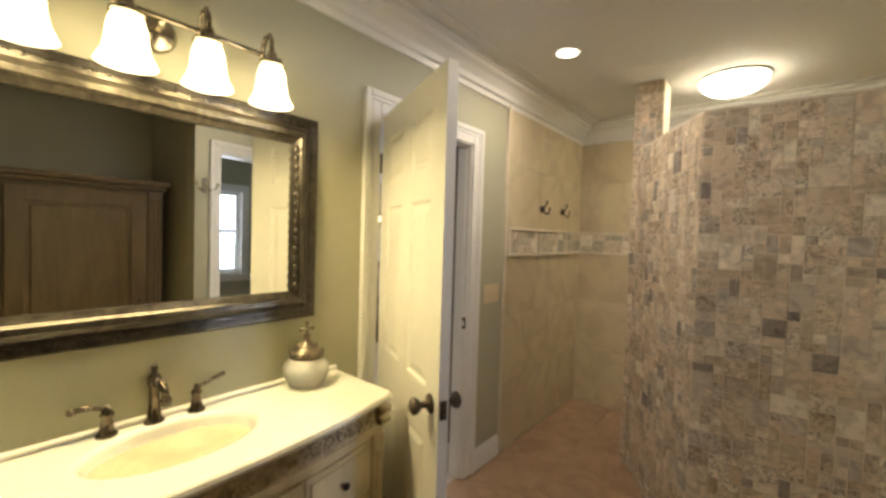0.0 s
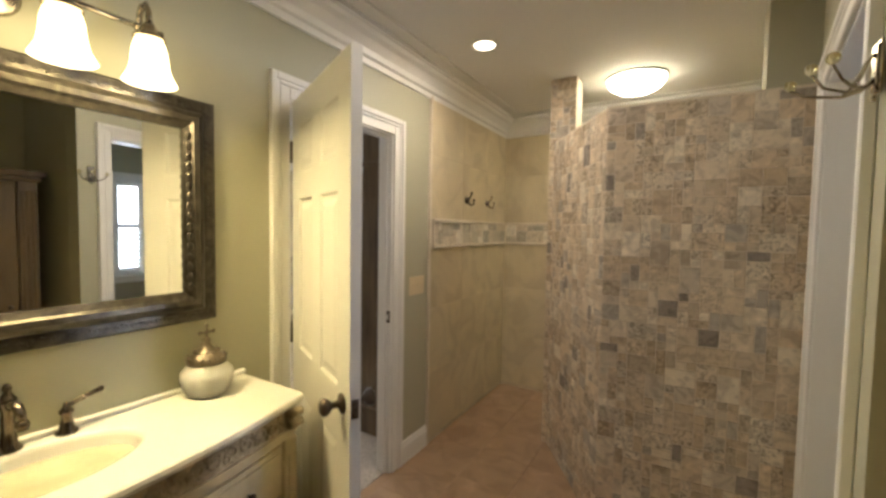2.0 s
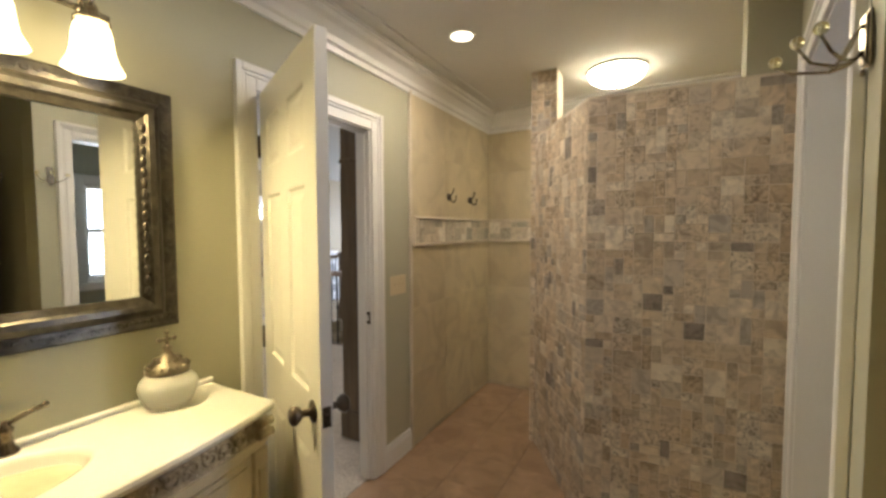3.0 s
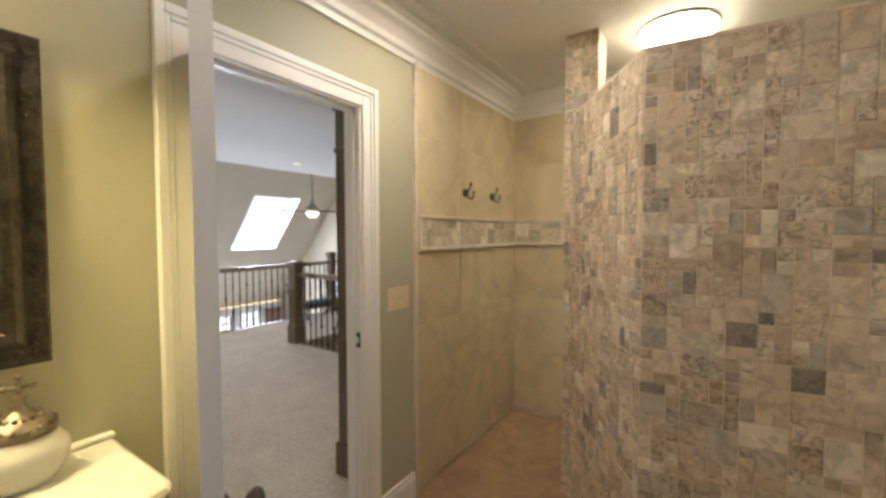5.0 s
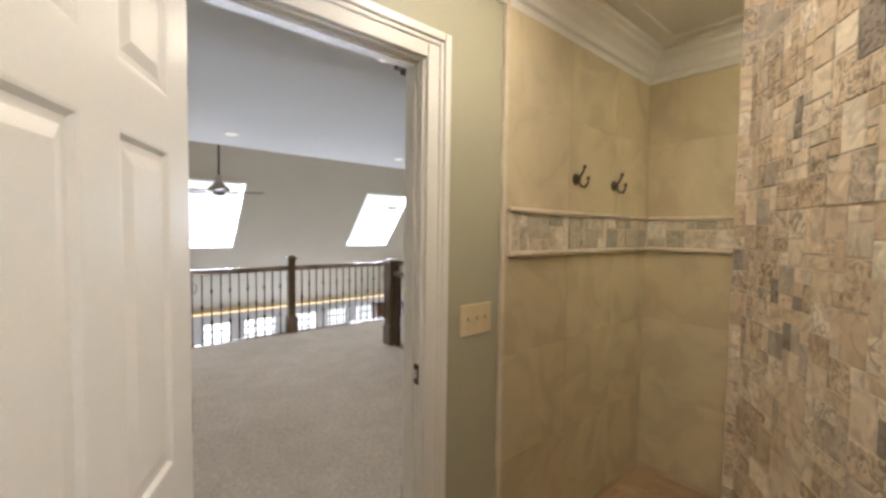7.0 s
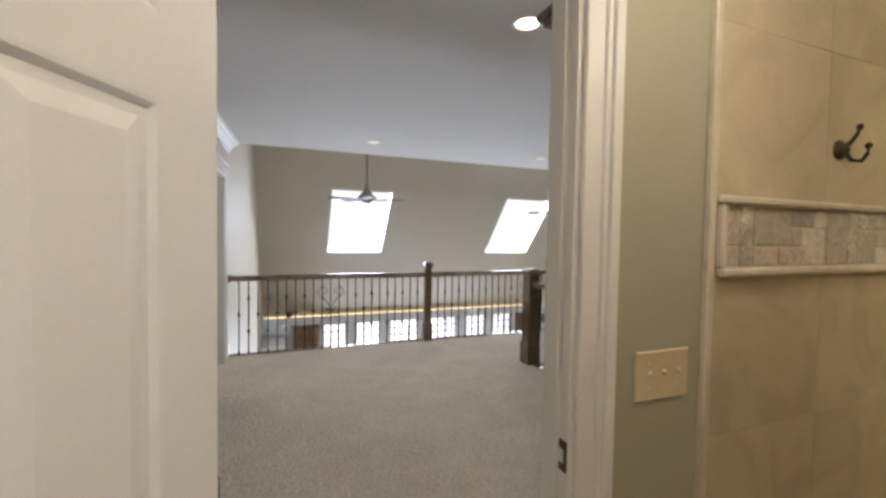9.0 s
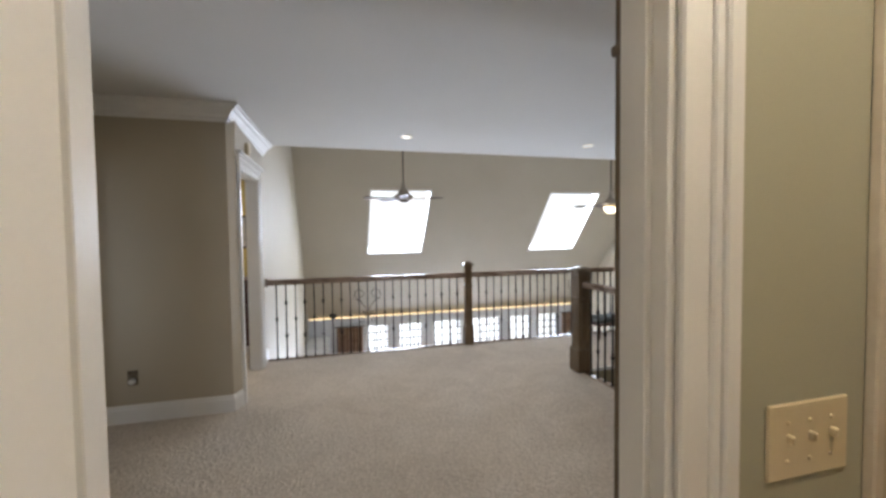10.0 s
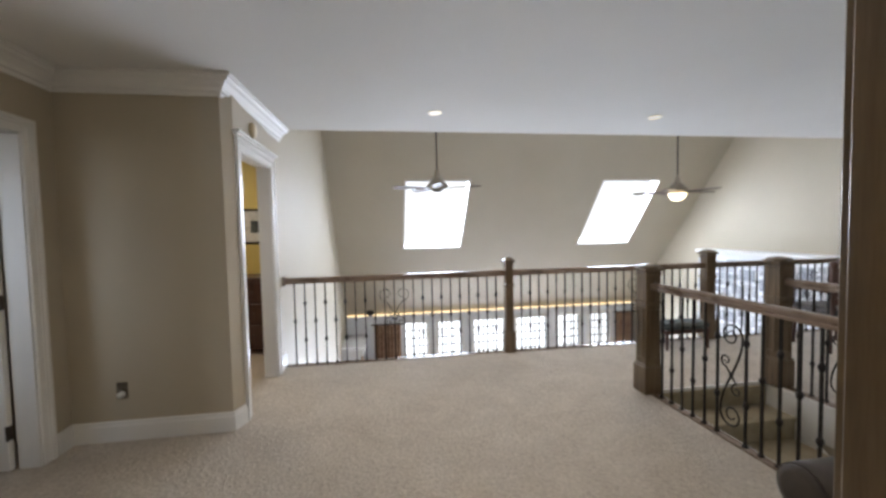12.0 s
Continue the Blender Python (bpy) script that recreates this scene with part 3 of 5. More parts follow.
structure("ledge", boxes((LOWX, LOWX + 0.10, 2.75, 11.28, LOWT - 0.06, LOWT - 0.01)), TRIM, "white picture ledge under the sloping ceiling", "trim")
structure("backdrop", boxes((-14.7, -14.6, -60, 120, -3.2, 4.6)), SKYGLOW, "bright hazy distance outside the windows", "backdrop")

# ---- bathroom things ----
def dome_points(r, h, n=8):
    return [(r * math.cos(i * math.pi / 2 / n) + 0.0005, h * math.sin(i * math.pi / 2 / n)) for i in range(n + 1)]


def ball(bm, c, r, steps=12):
    lathe(bm, [(max(r * math.sin(math.pi * i / 8), r * 0.02), -r * math.cos(math.pi * i / 8)) for i in range(9)], steps, Matrix.Translation(c))
    return bm


ALONG_X = Matrix.Rotation(math.pi / 2, 4, "Y")       # turns z into x
VY0, VY1, VYC, VT = 1.74, 3.06, 2.40, 0.905


def front(y):
    return -1.375 + 0.085 * (1 - ((y - VYC) / 0.66) ** 2)


def bow(bm, off, z0, z1, y0, y1, back=None, steps=14):
    """A board whose front follows the bowed vanity front, off metres behind the worktop's edge."""
    ys = [y0 + (y1 - y0) * i / steps for i in range(steps + 1)]
    f = [[bm.verts.new((front(y) - off, y, z)) for y in ys] for z in (z0, z1)]
    b = [[bm.verts.new((back if back is not None else front(y) - off - 0.03, y, z)) for y in ys] for z in (z0, z1)]
    for i in range(steps):
        bm.faces.new((f[0][i], f[0][i + 1], f[1][i + 1], f[1][i]))
        bm.faces.new((b[0][i], b[1][i], b[1][i + 1], b[0][i + 1]))
        bm.faces.new((f[1][i], f[1][i + 1], b[1][i + 1], b[1][i]))
        bm.faces.new((f[0][i], b[0][i], b[0][i + 1], f[0][i + 1]))
    for i in (0, -1):
        bm.faces.new((f[0][i], f[1][i], b[1][i], b[0][i]))
    return bm


def spiral(c, r0, turns, start, flip=1, n=22, shrink=0.15):
    """Points of a scroll in the y-z plane round c."""
    out = []
    for i in range(n + 1):
        k = i / n
        a = start + flip * turns * 2 * math.pi * k
        r = r0 * (1 - (1 - shrink) * k)
        out.append((c[0], c[1] + r * math.cos(a), c[2] + r * math.sin(a)))
    return out


vanity = thing("vanity_cabinet", "bow fronted vanity cabinet in antiqued cream with carved frieze", "vanity")
bm = bow(bmesh.new(), 0.055, 0.10, 0.868, VY0 + 0.03, VY1 - 0.03, WB + 0.004)
part("body", bm, CREAMWOOD, vanity)
part("plinth", bow(bmesh.new(), 0.085, 0.0, 0.10, VY0 + 0.05, VY1 - 0.05, WB + 0.004), CREAMWOOD, vanity)
bm = bow(bmesh.new(), 0.040, 0.792, 0.868, VY0 + 0.07, VY1 - 0.075)
rnd = random.Random(4)
y = VY0 + 0.10
k = 0
while y < VY1 - 0.10:
    s = 1 if k % 2 else -1
    x = front(y) - 0.038
    tube(bm, spiral((x, y, 0.830), 0.026, 1.3, s * 1.2, s), 0.006, 5, 0.003)
    tube(bm, spiral((x, y + 0.030, 0.832 - s * 0.012), 0.014, 1.1, s * 2.0, -s, 14), 0.0045, 5, 0.003)
    for q in range(3):
        ball(bm, (x, y + rnd.uniform(-0.02, 0.03), 0.830 + rnd.uniform(-0.026, 0.026)), rnd.uniform(0.005, 0.009), 6)
    y += 0.052
    k += 1
part("carved_frieze", bm, CARVED, vanity, "carved scrolling frieze with brown glaze")
part("moulding", bow(bow(bmesh.new(), 0.034, 0.772, 0.792, VY0 + 0.02, VY1 - 0.02), 0.042, 0.758, 0.772, VY0 + 0.025, VY1 - 0.025), CREAMWOOD, vanity)
for y0, y1 in ((VY0 + 0.02, VY0 + 0.075), (VY1 - 0.075, VY1 - 0.02)):
    bm = boxes((front(y0) - 0.075, front((y0 + y1) / 2) - 0.036, y0, y1, 0.03, 0.758), bevel=0.006)
    box(bm, front(y0) - 0.07, front((y0 + y1) / 2) - 0.030, y0 + 0.014, y1 - 0.014, 0.12, 0.70, bevel=0.004)
    part("pilaster", bm, CREAMWOOD, vanity)
    bm = boxes((front(y0) - 0.06, front(y0) - 0.018, y0 + 0.004, y1 - 0.004, 0.792, 0.866), bevel=0.01)
    for z in (0.852, 0.815):
        tube(bm, [(front(y0) - 0.020, y0 + 0.002, z), (front(y0) - 0.020, y1 - 0.002, z)], 0.014, 8)
    part("corbel", bm, CARVED, vanity, "carved scroll corbel with brown glaze")


def knob(bm, c, r=0.013):
    return lathe(bm, [(0.004, 0), (0.005, 0.010), (r * 0.7, 0.013), (r, 0.019), (r * 0.8, 0.026), (0.002, 0.028)], 12, Matrix.Translation(c) @ ALONG_X)


for y0, y1 in ((VY0 + 0.085, VY0 + 0.37), (VY1 - 0.37, VY1 - 0.085)):
    for z0, z1 in ((0.585, 0.745), (0.395, 0.570), (0.135, 0.380)):
        bm = bow(bmesh.new(), 0.046, z0, z1, y0, y1, None, 5)
        d = part("drawer", bow(bm, 0.040, z0 + 0.018, z1 - 0.018, y0 + 0.018, y1 - 0.018, None, 5), CREAMWOOD, vanity)
        yc = (y0 + y1) / 2
        part("knob", knob(bmesh.new(), (front(yc) - 0.041, yc, (z0 + z1) / 2)), BRONZE, d, "dark bronze knob")
for y0, y1 in ((VYC - 0.275, VYC - 0.004), (VYC + 0.004, VYC + 0.275)):
    bm = bow(bmesh.new(), 0.046, 0.135, 0.745, y0, y1, None, 5)
    d = part("cabinet_door", bow(bm, 0.039, 0.20, 0.68, y0 + 0.05, y1 - 0.05, None, 5), CREAMWOOD, vanity)
    yk = y0 + 0.03 if y0 > VYC else y1 - 0.03
    part("knob", knob(bmesh.new(), (front(yk) - 0.046, yk, 0.60)), BRONZE, d, "dark bronze knob")

# worktop with an oval basin moulded in
SC, SA, SB = (-1.548, 2.420), 0.132, 0.205


def outline(scale, n=160):
    pts = []
    for i in range(n):
        a = 2 * math.pi * i / n
        d = (math.cos(a), math.sin(a))
        lo, hi = 0.0, 3.0
        for _ in range(40):
            t = (lo + hi) / 2
            x, y = SC[0] + t * d[0], SC[1] + t * d[1]
            if WB + 0.002 <= x <= front(min(max(y, VY0), VY1)) - scale and VY0 + scale <= y <= VY1 - scale:
                lo = t
            else:
                hi = t
        pts.append((SC[0] + lo * d[0], SC[1] + lo * d[1]))
    return pts


bm = bmesh.new()
N = 160
rings = []
for off, z in ((0.035, VT - 0.040), (0.020, VT - 0.036), (0.006, VT - 0.026), (0.0, VT - 0.014), (0.004, VT - 0.004), (0.012, VT)):
    rings.append([bm.verts.new((x, y, z)) for x, y in outline(off)])
for s, z in ((1.06, VT), (1.0, VT - 0.003), (0.97, VT - 0.016), (0.90, VT - 0.055), (0.75, VT - 0.095), (0.50, VT - 0.120), (0.20, VT - 0.130), (0.02, VT - 0.132)):
    rings.append([bm.verts.new((SC[0] + s * SA * math.cos(2 * math.pi * i / N), SC[1] + s * SB * math.sin(2 * math.pi * i / N), z)) for i in range(N)])
for k, (a, b) in enumerate(zip(rings, rings[1:])):
    for i in range(N):
        f = bm.faces.new((a[i], a[(i + 1) % N], b[(i + 1) % N], b[i]))
        f.smooth = k > 5
worktop = tagged(link("washbasin_worktop", bm, CREAMTOP), "glossy cream worktop with an oval basin on the vanity", "washbasin")
part("splash_lip", boxes((WB + 0.001, WB + 0.022, VY0, VY1, VT, VT + 0.018), bevel=0.005), CREAMTOP, worktop)
part("drain", lathe(bmesh.new(), [(0.024, 0), (0.024, 0.004), (0.016, 0.006), (0.002, 0.006)], 20, pose(SC[0], SC[1], VT - 0.131)), BRONZE, worktop, "dark bronze drain")

# widespread tap set
tap = thing("basin_faucet", "dark bronze widespread faucet with two lever handles", "faucet", pose(-1.708, 2.408, VT))
bm = lathe(bmesh.new(), [(0.026, 0), (0.026, 0.006), (0.018, 0.014), (0.014, 0.05), (0.0125, 0.10), (0.018, 0.118), (0.018, 0.132), (0.012, 0.140), (0.007, 0.150), (0.010, 0.160), (0.006, 0.170), (0.001, 0.172)], 18)
part("pillar", bm, TAPMETAL, tap)
bm = tube(bmesh.new(), [(0, 0, 0.112), (0.024, 0.004, 0.124), (0.046, 0.007, 0.122), (0.062, 0.009, 0.106), (0.066, 0.010, 0.086)], 0.012, 10, 0.010)
part("spout", lathe(bm, [(0.013, 0), (0.015, 0.012), (0.011, 0.022)], 14, pose(0.066, 0.010, 0.068)), TAPMETAL, tap)
for s in (-1, 1):
    bm = lathe(bmesh.new(), [(0.025, 0), (0.025, 0.006), (0.017, 0.018), (0.012, 0.050), (0.016, 0.056), (0.016, 0.064), (0.009, 0.072), (0.006, 0.084), (0.001, 0.086)], 18, pose(0.005, s * 0.110, 0))
    h = part("handle", bm, TAPMETAL, tap)
    bm = tube(bmesh.new(), [(0.005, s * 0.112, 0.074), (0.008, s * 0.145, 0.088), (0.010, s * 0.178, 0.098 if s > 0 else 0.090)], 0.0062, 8, 0.0080)
    part("lever", ball(bm, (0.011, s * 0.184, 0.100 if s > 0 else 0.088), 0.0095, 10), TAPMETAL, h)

# lidded glass jar
jar = thing("lidded_jar", "squat frosted glass jar with an ornate pewter lid", "jar", pose(-1.655, 2.872, VT + 0.001) @ Matrix.Scale(1.13, 4))
part("glass_body", lathe(bmesh.new(), [(0.044, 0), (0.054, 0.003), (0.062, 0.018), (0.069, 0.036), (0.073, 0.056), (0.069, 0.072), (0.057, 0.086), (0.051, 0.094), (0.048, 0.094), (0.054, 0.084), (0.066, 0.070), (0.070, 0.056), (0.066, 0.036), (0.058, 0.018), (0.050, 0.007), (0.001, 0.006)], 32), JARGLASS, jar, "frosted ribbed glass bowl")
part("contents", lathe(bmesh.new(), [(0.046, 0.008), (0.056, 0.020), (0.060, 0.034), (0.040, 0.042), (0.001, 0.044)], 24), PAPER, jar, "white cotton inside")
lid = part("lid", lathe(bmesh.new(), [(0.054, 0.094), (0.056, 0.102), (0.050, 0.110), (0.046, 0.118), (0.030, 0.130), (0.016, 0.142), (0.009, 0.156), (0.013, 0.164), (0.007, 0.172), (0.001, 0.174)], 32), PEWTER, jar, "ornate pewter lid")
bm = bmesh.new()
for i in range(16):
    a = i * math.pi / 8
    ball(bm, (0.050 * math.cos(a), 0.050 * math.sin(a), 0.112), 0.006, 6)
    ball(bm, (0.032 * math.cos(a), 0.032 * math.sin(a), 0.130), 0.005, 6)
part("beading", bm, PEWTER, lid)
bm = bmesh.new()
for d in ((0, 1, 0), (0, -1, 0), (0, 0, 1)):
    tube(bm, [(0, 0, 0.186), (d[0] * 0.018, d[1] * 0.018, 0.186 + d[2] * 0.018)], 0.006, 6, 0.003)
    ball(bm, (0, d[1] * 0.020, 0.186 + d[2] * 0.020), 0.0065, 8)
tube(bm, [(0, 0, 0.170), (0, 0, 0.190)], 0.005, 8)
part("finial", bm, PEWTER, lid)

# framed mirror
MY0, MY1, MZ0, MZ1 = 1.86, 2.942, 1.147, 1.906
mirror = thing("wall_mirror", "wide mirror in an antiqued silver leaf frame above the vanity", "mirror")


def ring_frame(bm, y0, y1, z0, z1, rows):
    """A mitred frame: rows of (inset, proud) from the outside in."""
    loops = []
    for inset, proud in rows:
        loops.append([bm.verts.new((WB + proud, y, z)) for y, z in ((y0 + inset, z0 + inset), (y1 - inset, z0 + inset), (y1 - inset, z1 - inset), (y0 + inset, z1 - inset))])
    for a, b in zip(loops, loops[1:]):
        for i in range(4):
            bm.faces.new((a[i], a[(i + 1) % 4], b[(i + 1) % 4], b[i]))
    return bm


part("frame", ring_frame(bmesh.new(), MY0, MY1, MZ0, MZ1, [(0, 0.0), (0, 0.022), (0.006, 0.026), (0.040, 0.022), (0.046, 0.030), (0.062, 0.042), (0.078, 0.040), (0.086, 0.030), (0.104, 0.020), (0.106, 0.008), (0.106, 0.0)]), SILVER, mirror, "antiqued silver moulded frame")
bead_bm = lathe(bmesh.new(), [(0.001, -0.014), (0.0060, -0.011), (0.0085, -0.004), (0.0085, 0.004), (0.0060, 0.011), (0.001, 0.014)], 10)
bead_mesh = bpy.data.meshes.new("bead")
for f in bead_bm.faces:
    f.smooth = True
bead_bm.to_mesh(bead_mesh)
bead_bm.free()
bead_mesh.materials.append(SILVER)
for y in (MY0 + 0.092, MY1 - 0.092):
    z = MZ0 + 0.125
    while z < MZ1 - 0.11:
        o = new("bead", bead_mesh)
        o.parent = mirror
        o.matrix_basis = pose(WB + 0.030, y, z)
        z += 0.034
bm = bmesh.new()
rnd = random.Random(8)
for i in range(46):
    y = MY0 + 0.03 + (MY1 - MY0 - 0.06) * i / 45
    for z in (MZ1 - 0.022, MZ0 + 0.022):
        tube(bm, spiral((WB + 0.0235, y, z), 0.011, 0.9, rnd.uniform(0, 6), rnd.choice((-1, 1)), 8), 0.003, 4, 0.002)
for i in range(32):
    z = MZ0 + 0.03 + (MZ1 - MZ0 - 0.06) * i / 31
    for y in (MY0 + 0.022, MY1 - 0.022):
        tube(bm, spiral((WB + 0.0235, y, z), 0.011, 0.9, rnd.uniform(0, 6), rnd.choice((-1, 1)), 8), 0.003, 4, 0.002)
part("relief", bm, SILVER, mirror, "leafy embossed outer band")["kind"] = "stuff"
part("glass", boxes((WB + 0.006, WB + 0.011, MY0 + 0.10, MY1 - 0.10, MZ0 + 0.10, MZ1 - 0.10)), MIRROR, mirror, "clear mirror glass")

# four light bar
bar = thing("vanity_light", "four light vanity bar in antique nickel with lit bell shades", "wall lamp", pose(-1.66, 2.41, 2.058))
part("backplate", lathe(bmesh.new(), [(0.055, 0), (0.055, 0.008), (0.044, 0.016), (0.036, 0.018), (0.024, 0.028), (0.002, 0.030)], 28, Matrix.Translation((WB + 1.66, 0, -0.02)) @ ALONG_X), NICKEL, bar)
bm = tube(bmesh.new(), [(WB + 1.67, 0, -0.02), (-0.03, 0, -0.012), (0, 0, 0)], 0.009, 8)
part("bar", tube(bm, [(0, -0.345, 0), (0, -0.18, 0), (0, 0.18, 0), (0, 0.345, 0)], 0.008, 10), NICKEL, bar)
for y in (-0.282, -0.094, 0.094, 0.282):
    bm = tube(bmesh.new(), [(0.0, y, -0.004), (0.004, y, 0.030), (0.020, y, 0.052), (0.042, y, 0.052), (0.058, y, 0.030), (0.060, y, -0.014)], 0.008, 8)
    lathe(bm, [(0.012, -0.002), (0.012, 0.016), (0.009, 0.02)], 12, pose(0, y, -0.01))
    arm = part("arm", lathe(bm, [(0.040, -0.052), (0.040, -0.046), (0.026, -0.036), (0.017, -0.020), (0.012, -0.006)], 20, pose(0.06, y, 0)), NICKEL, bar)
    bm = lathe(bmesh.new(), [(0.026, -0.050), (0.036, -0.060), (0.042, -0.082), (0.045, -0.115), (0.051, -0.145), (0.066, -0.174), (0.062, -0.174), (0.048, -0.145), (0.042, -0.115), (0.039, -0.082), (0.033, -0.062), (0.024, -0.053)], 28, pose(0.06, y, 0))
    part("shade", bm, SHADEGLASS, arm, "lit frosted glass bell shade")

# bathroom door, standing open
DOORW, DOORH = 0.695, 2.010


def panel_door(name, m, label, wide=DOORW, high=DOORH, knob_at=None, hinge_z=(0.22, 1.02, 1.80), hinge_side=0.0, hinge_face=1, latch=True):
    """A six panel door: a core, proud stiles and rails, and raised panels on both faces."""
    d = thing(name, label, "door", m)
    th, core = 0.0175, 0.0085
    st, mid = 0.105, 0.095
    xs = ((st, (wide - mid) / 2), ((wide + mid) / 2, wide - st))
    zs = ((0.24, 0.80), (0.97, 1.60), (1.70, high - 0.115))
    bm = boxes((0.002, wide - 0.002, -core, core, 0.012, high - 0.002))
    z_edges = [0.010, 0.24, 0.80, 0.97, 1.60, 1.70, high - 0.115, high]
    for x0, x1 in ((0, st), (wide - st, wide)):
        box(bm, x0, x1, -th, th, 0.010, high)
    for a, b in zip(z_edges[::2], z_edges[1::2]):
        box(bm, st, wide - st, -th, th, a, b)
    for a, b in zs:
        box(bm, (wide - mid) / 2, (wide + mid) / 2, -th, th, a, b)
    for s in (-1, 1):
        for x0, x1 in xs:
            for z0, z1 in zs:
                loops = []
                for inset, dep in ((0.0, th), (0.006, th - 0.001), (0.014, core + 0.001), (0.026, core + 0.001), (0.048, th - 0.002)):
                    loops.append([bm.verts.new((x, s * dep, z)) for x, z in ((x0 + inset, z0 + inset), (x1 - inset, z0 + inset), (x1 - inset, z1 - inset), (x0 + inset, z1 - inset))])
                for p, q in zip(loops, loops[1:]):
                    for i in range(4):
                        bm.faces.new((p[i], p[(i + 1) % 4], q[(i + 1) % 4], q[i]))
                bm.faces.new(loops[-1])
    part("slab", bm, DOORPAINT, d)
    if knob_at:
        kx, kz = knob_at
        for s in (-1, 1):
            turn = pose(kx, s * th, kz, -90 * s)
            k = part("door_knob", lathe(bmesh.new(), [(0.032, 0), (0.032, 0.005), (0.024, 0.010), (0.012, 0.014), (0.010, 0.034), (0.020, 0.040), (0.028, 0.052), (0.028, 0.062), (0.018, 0.070), (0.002, 0.072)], 24, turn), BRONZE, d, "dark bronze knob")
        part("latch_plate", boxes((wide - 0.001, wide + 0.002, -0.012, 0.012, kz - 0.030, kz + 0.030), (wide, wide + 0.010, -0.007, 0.007, kz - 0.010, kz + 0.010), bevel=0.001), BRONZE, d, "dark bronze latch plate")
    for z in hinge_z:
        bm = tube(bmesh.new(), [(hinge_side, hinge_face * (th + 0.004), z - 0.045), (hinge_side, hinge_face * (th + 0.004), z + 0.045)], 0.0065, 8)
        box(bm, hinge_side - 0.004 - 0.0, hinge_side + 0.0, -th + 0.003, th, z - 0.044, z + 0.044)
        part("hinge", bm, BRONZE, d, "dark bronze hinge")
    return d


panel_door("bathroom_door", pose(-1.722, 3.302, 0, 0, 0, -25.7), "white six panel door standing open into the bathroom", knob_at=(DOORW - 0.062, 0.935), hinge_face=-1)
strike = tagged(link("strike_plate", boxes((WB - 0.034, WB - 0.002, JB - 0.0235, JB - 0.0195, 0.920, 0.990), bevel=0.0012), BRONZE), "dark bronze strike plate let into the jamb", "strike plate")
part("recess", boxes((WB - 0.026, WB - 0.011, JB - 0.0245, JB - 0.0225, 0.940, 0.970)), PAPER, strike)

# three gang switch
sw = thing("light_switch", "ivory three gang toggle switch plate", "switch", pose(WB, 4.257, 1.115))
part("plate", boxes((0, 0.006, -0.085, 0.085, -0.060, 0.060), bevel=0.003), IVORY, sw)
for y in (-0.046, 0, 0.046):
    part("toggle", boxes((0.005, 0.017, y - 0.004, y + 0.004, 0.000, 0.013), bevel=0.002), IVORY, sw)
    for z in (-0.03, 0.03):
        part("screw", lathe(bmesh.new(), [(0.003, 0), (0.003, 0.0018), (0.001, 0.002)], 8, Matrix.Translation((0.006, y, z)) @ ALONG_X), IVORY, sw)


def robe_hook(y):
    h = thing("robe_hook", "double bronze robe hook on the shower wall", "hook", pose(WB + 0.014, y, 1.707), "robe hooks in the shower")
    part("rose", lathe(bmesh.new(), [(0.028, 0), (0.028, 0.006), (0.018, 0.014), (0.010, 0.024), (0.002, 0.026)], 18, ALONG_X), BRONZE, h)
    bm = tube(bmesh.new(), [(0.014, 0, 0.004), (0.028, 0, 0.018), (0.040, 0, 0.036), (0.045, 0, 0.052)], 0.006, 8, 0.005)
    part("upper_prong", ball(bm, (0.046, 0, 0.056), 0.009, 8), BRONZE, h)
    bm = tube(bmesh.new(), [(0.014, 0, -0.004), (0.030, 0, -0.034), (0.052, 0, -0.040), (0.064, 0, -0.022), (0.066, 0, -0.004)], 0.006, 8, 0.005)
    part("lower_prong", ball(bm, (0.066, 0, 0.0), 0.009, 8), BRONZE, h)


robe_hook(4.912)
robe_hook(5.29)

# ceiling lights
def can_light(x, y, z, label, lit=CANGLOW, r=0.075):
    c = thing("recessed_light", label, "ceiling lamp", pose(x, y, z), "recessed ceiling lights")
    part("trim_ring", lathe(bmesh.new(), [(r, 0), (r, -0.004), (r - 0.006, -0.007), (r - 0.016, -0.006), (r - 0.018, -0.001)], 28), TRIM, c, "white trim ring")
    part("bulb", lathe(bmesh.new(), [(r - 0.018, -0.002), (r - 0.030, -0.005), (0.002, -0.007)], 24), lit, c, "lit lamp face")


can_light(-1.245, 4.17, CB, "small lit recessed light in the bathroom ceiling; the one nearer the vanity is added fill")
# fixture built round the added fill can, out of view
can_light(-0.62, 3.30, CB, "small lit recessed light in the bathroom ceiling; the one nearer the vanity is added fill")
dome = thing("dome_light", "lit flush dome light over the shower", "ceiling lamp", pose(-0.57, 5.08, CB))
part("dome_glass", lathe(bmesh.new(), [(0.176, -0.010)] + [(0.176 * math.cos(a * math.pi / 16) + 0.001, -0.010 - 0.092 * math.sin(a * math.pi / 16)) for a in range(1, 9)], 36), DOMEGLOW, dome, "frosted lit glass dome")
part("rim", lathe(bmesh.new(), [(0.186, 0), (0.186, -0.012), (0.180, -0.014), (0.174, -0.009)], 36), TRIM, dome)
part("finial", lathe(bmesh.new(), [(0.010, -0.101), (0.012, -0.109), (0.006, -0.119), (0.001, -0.121)], 12), NICKEL, dome)

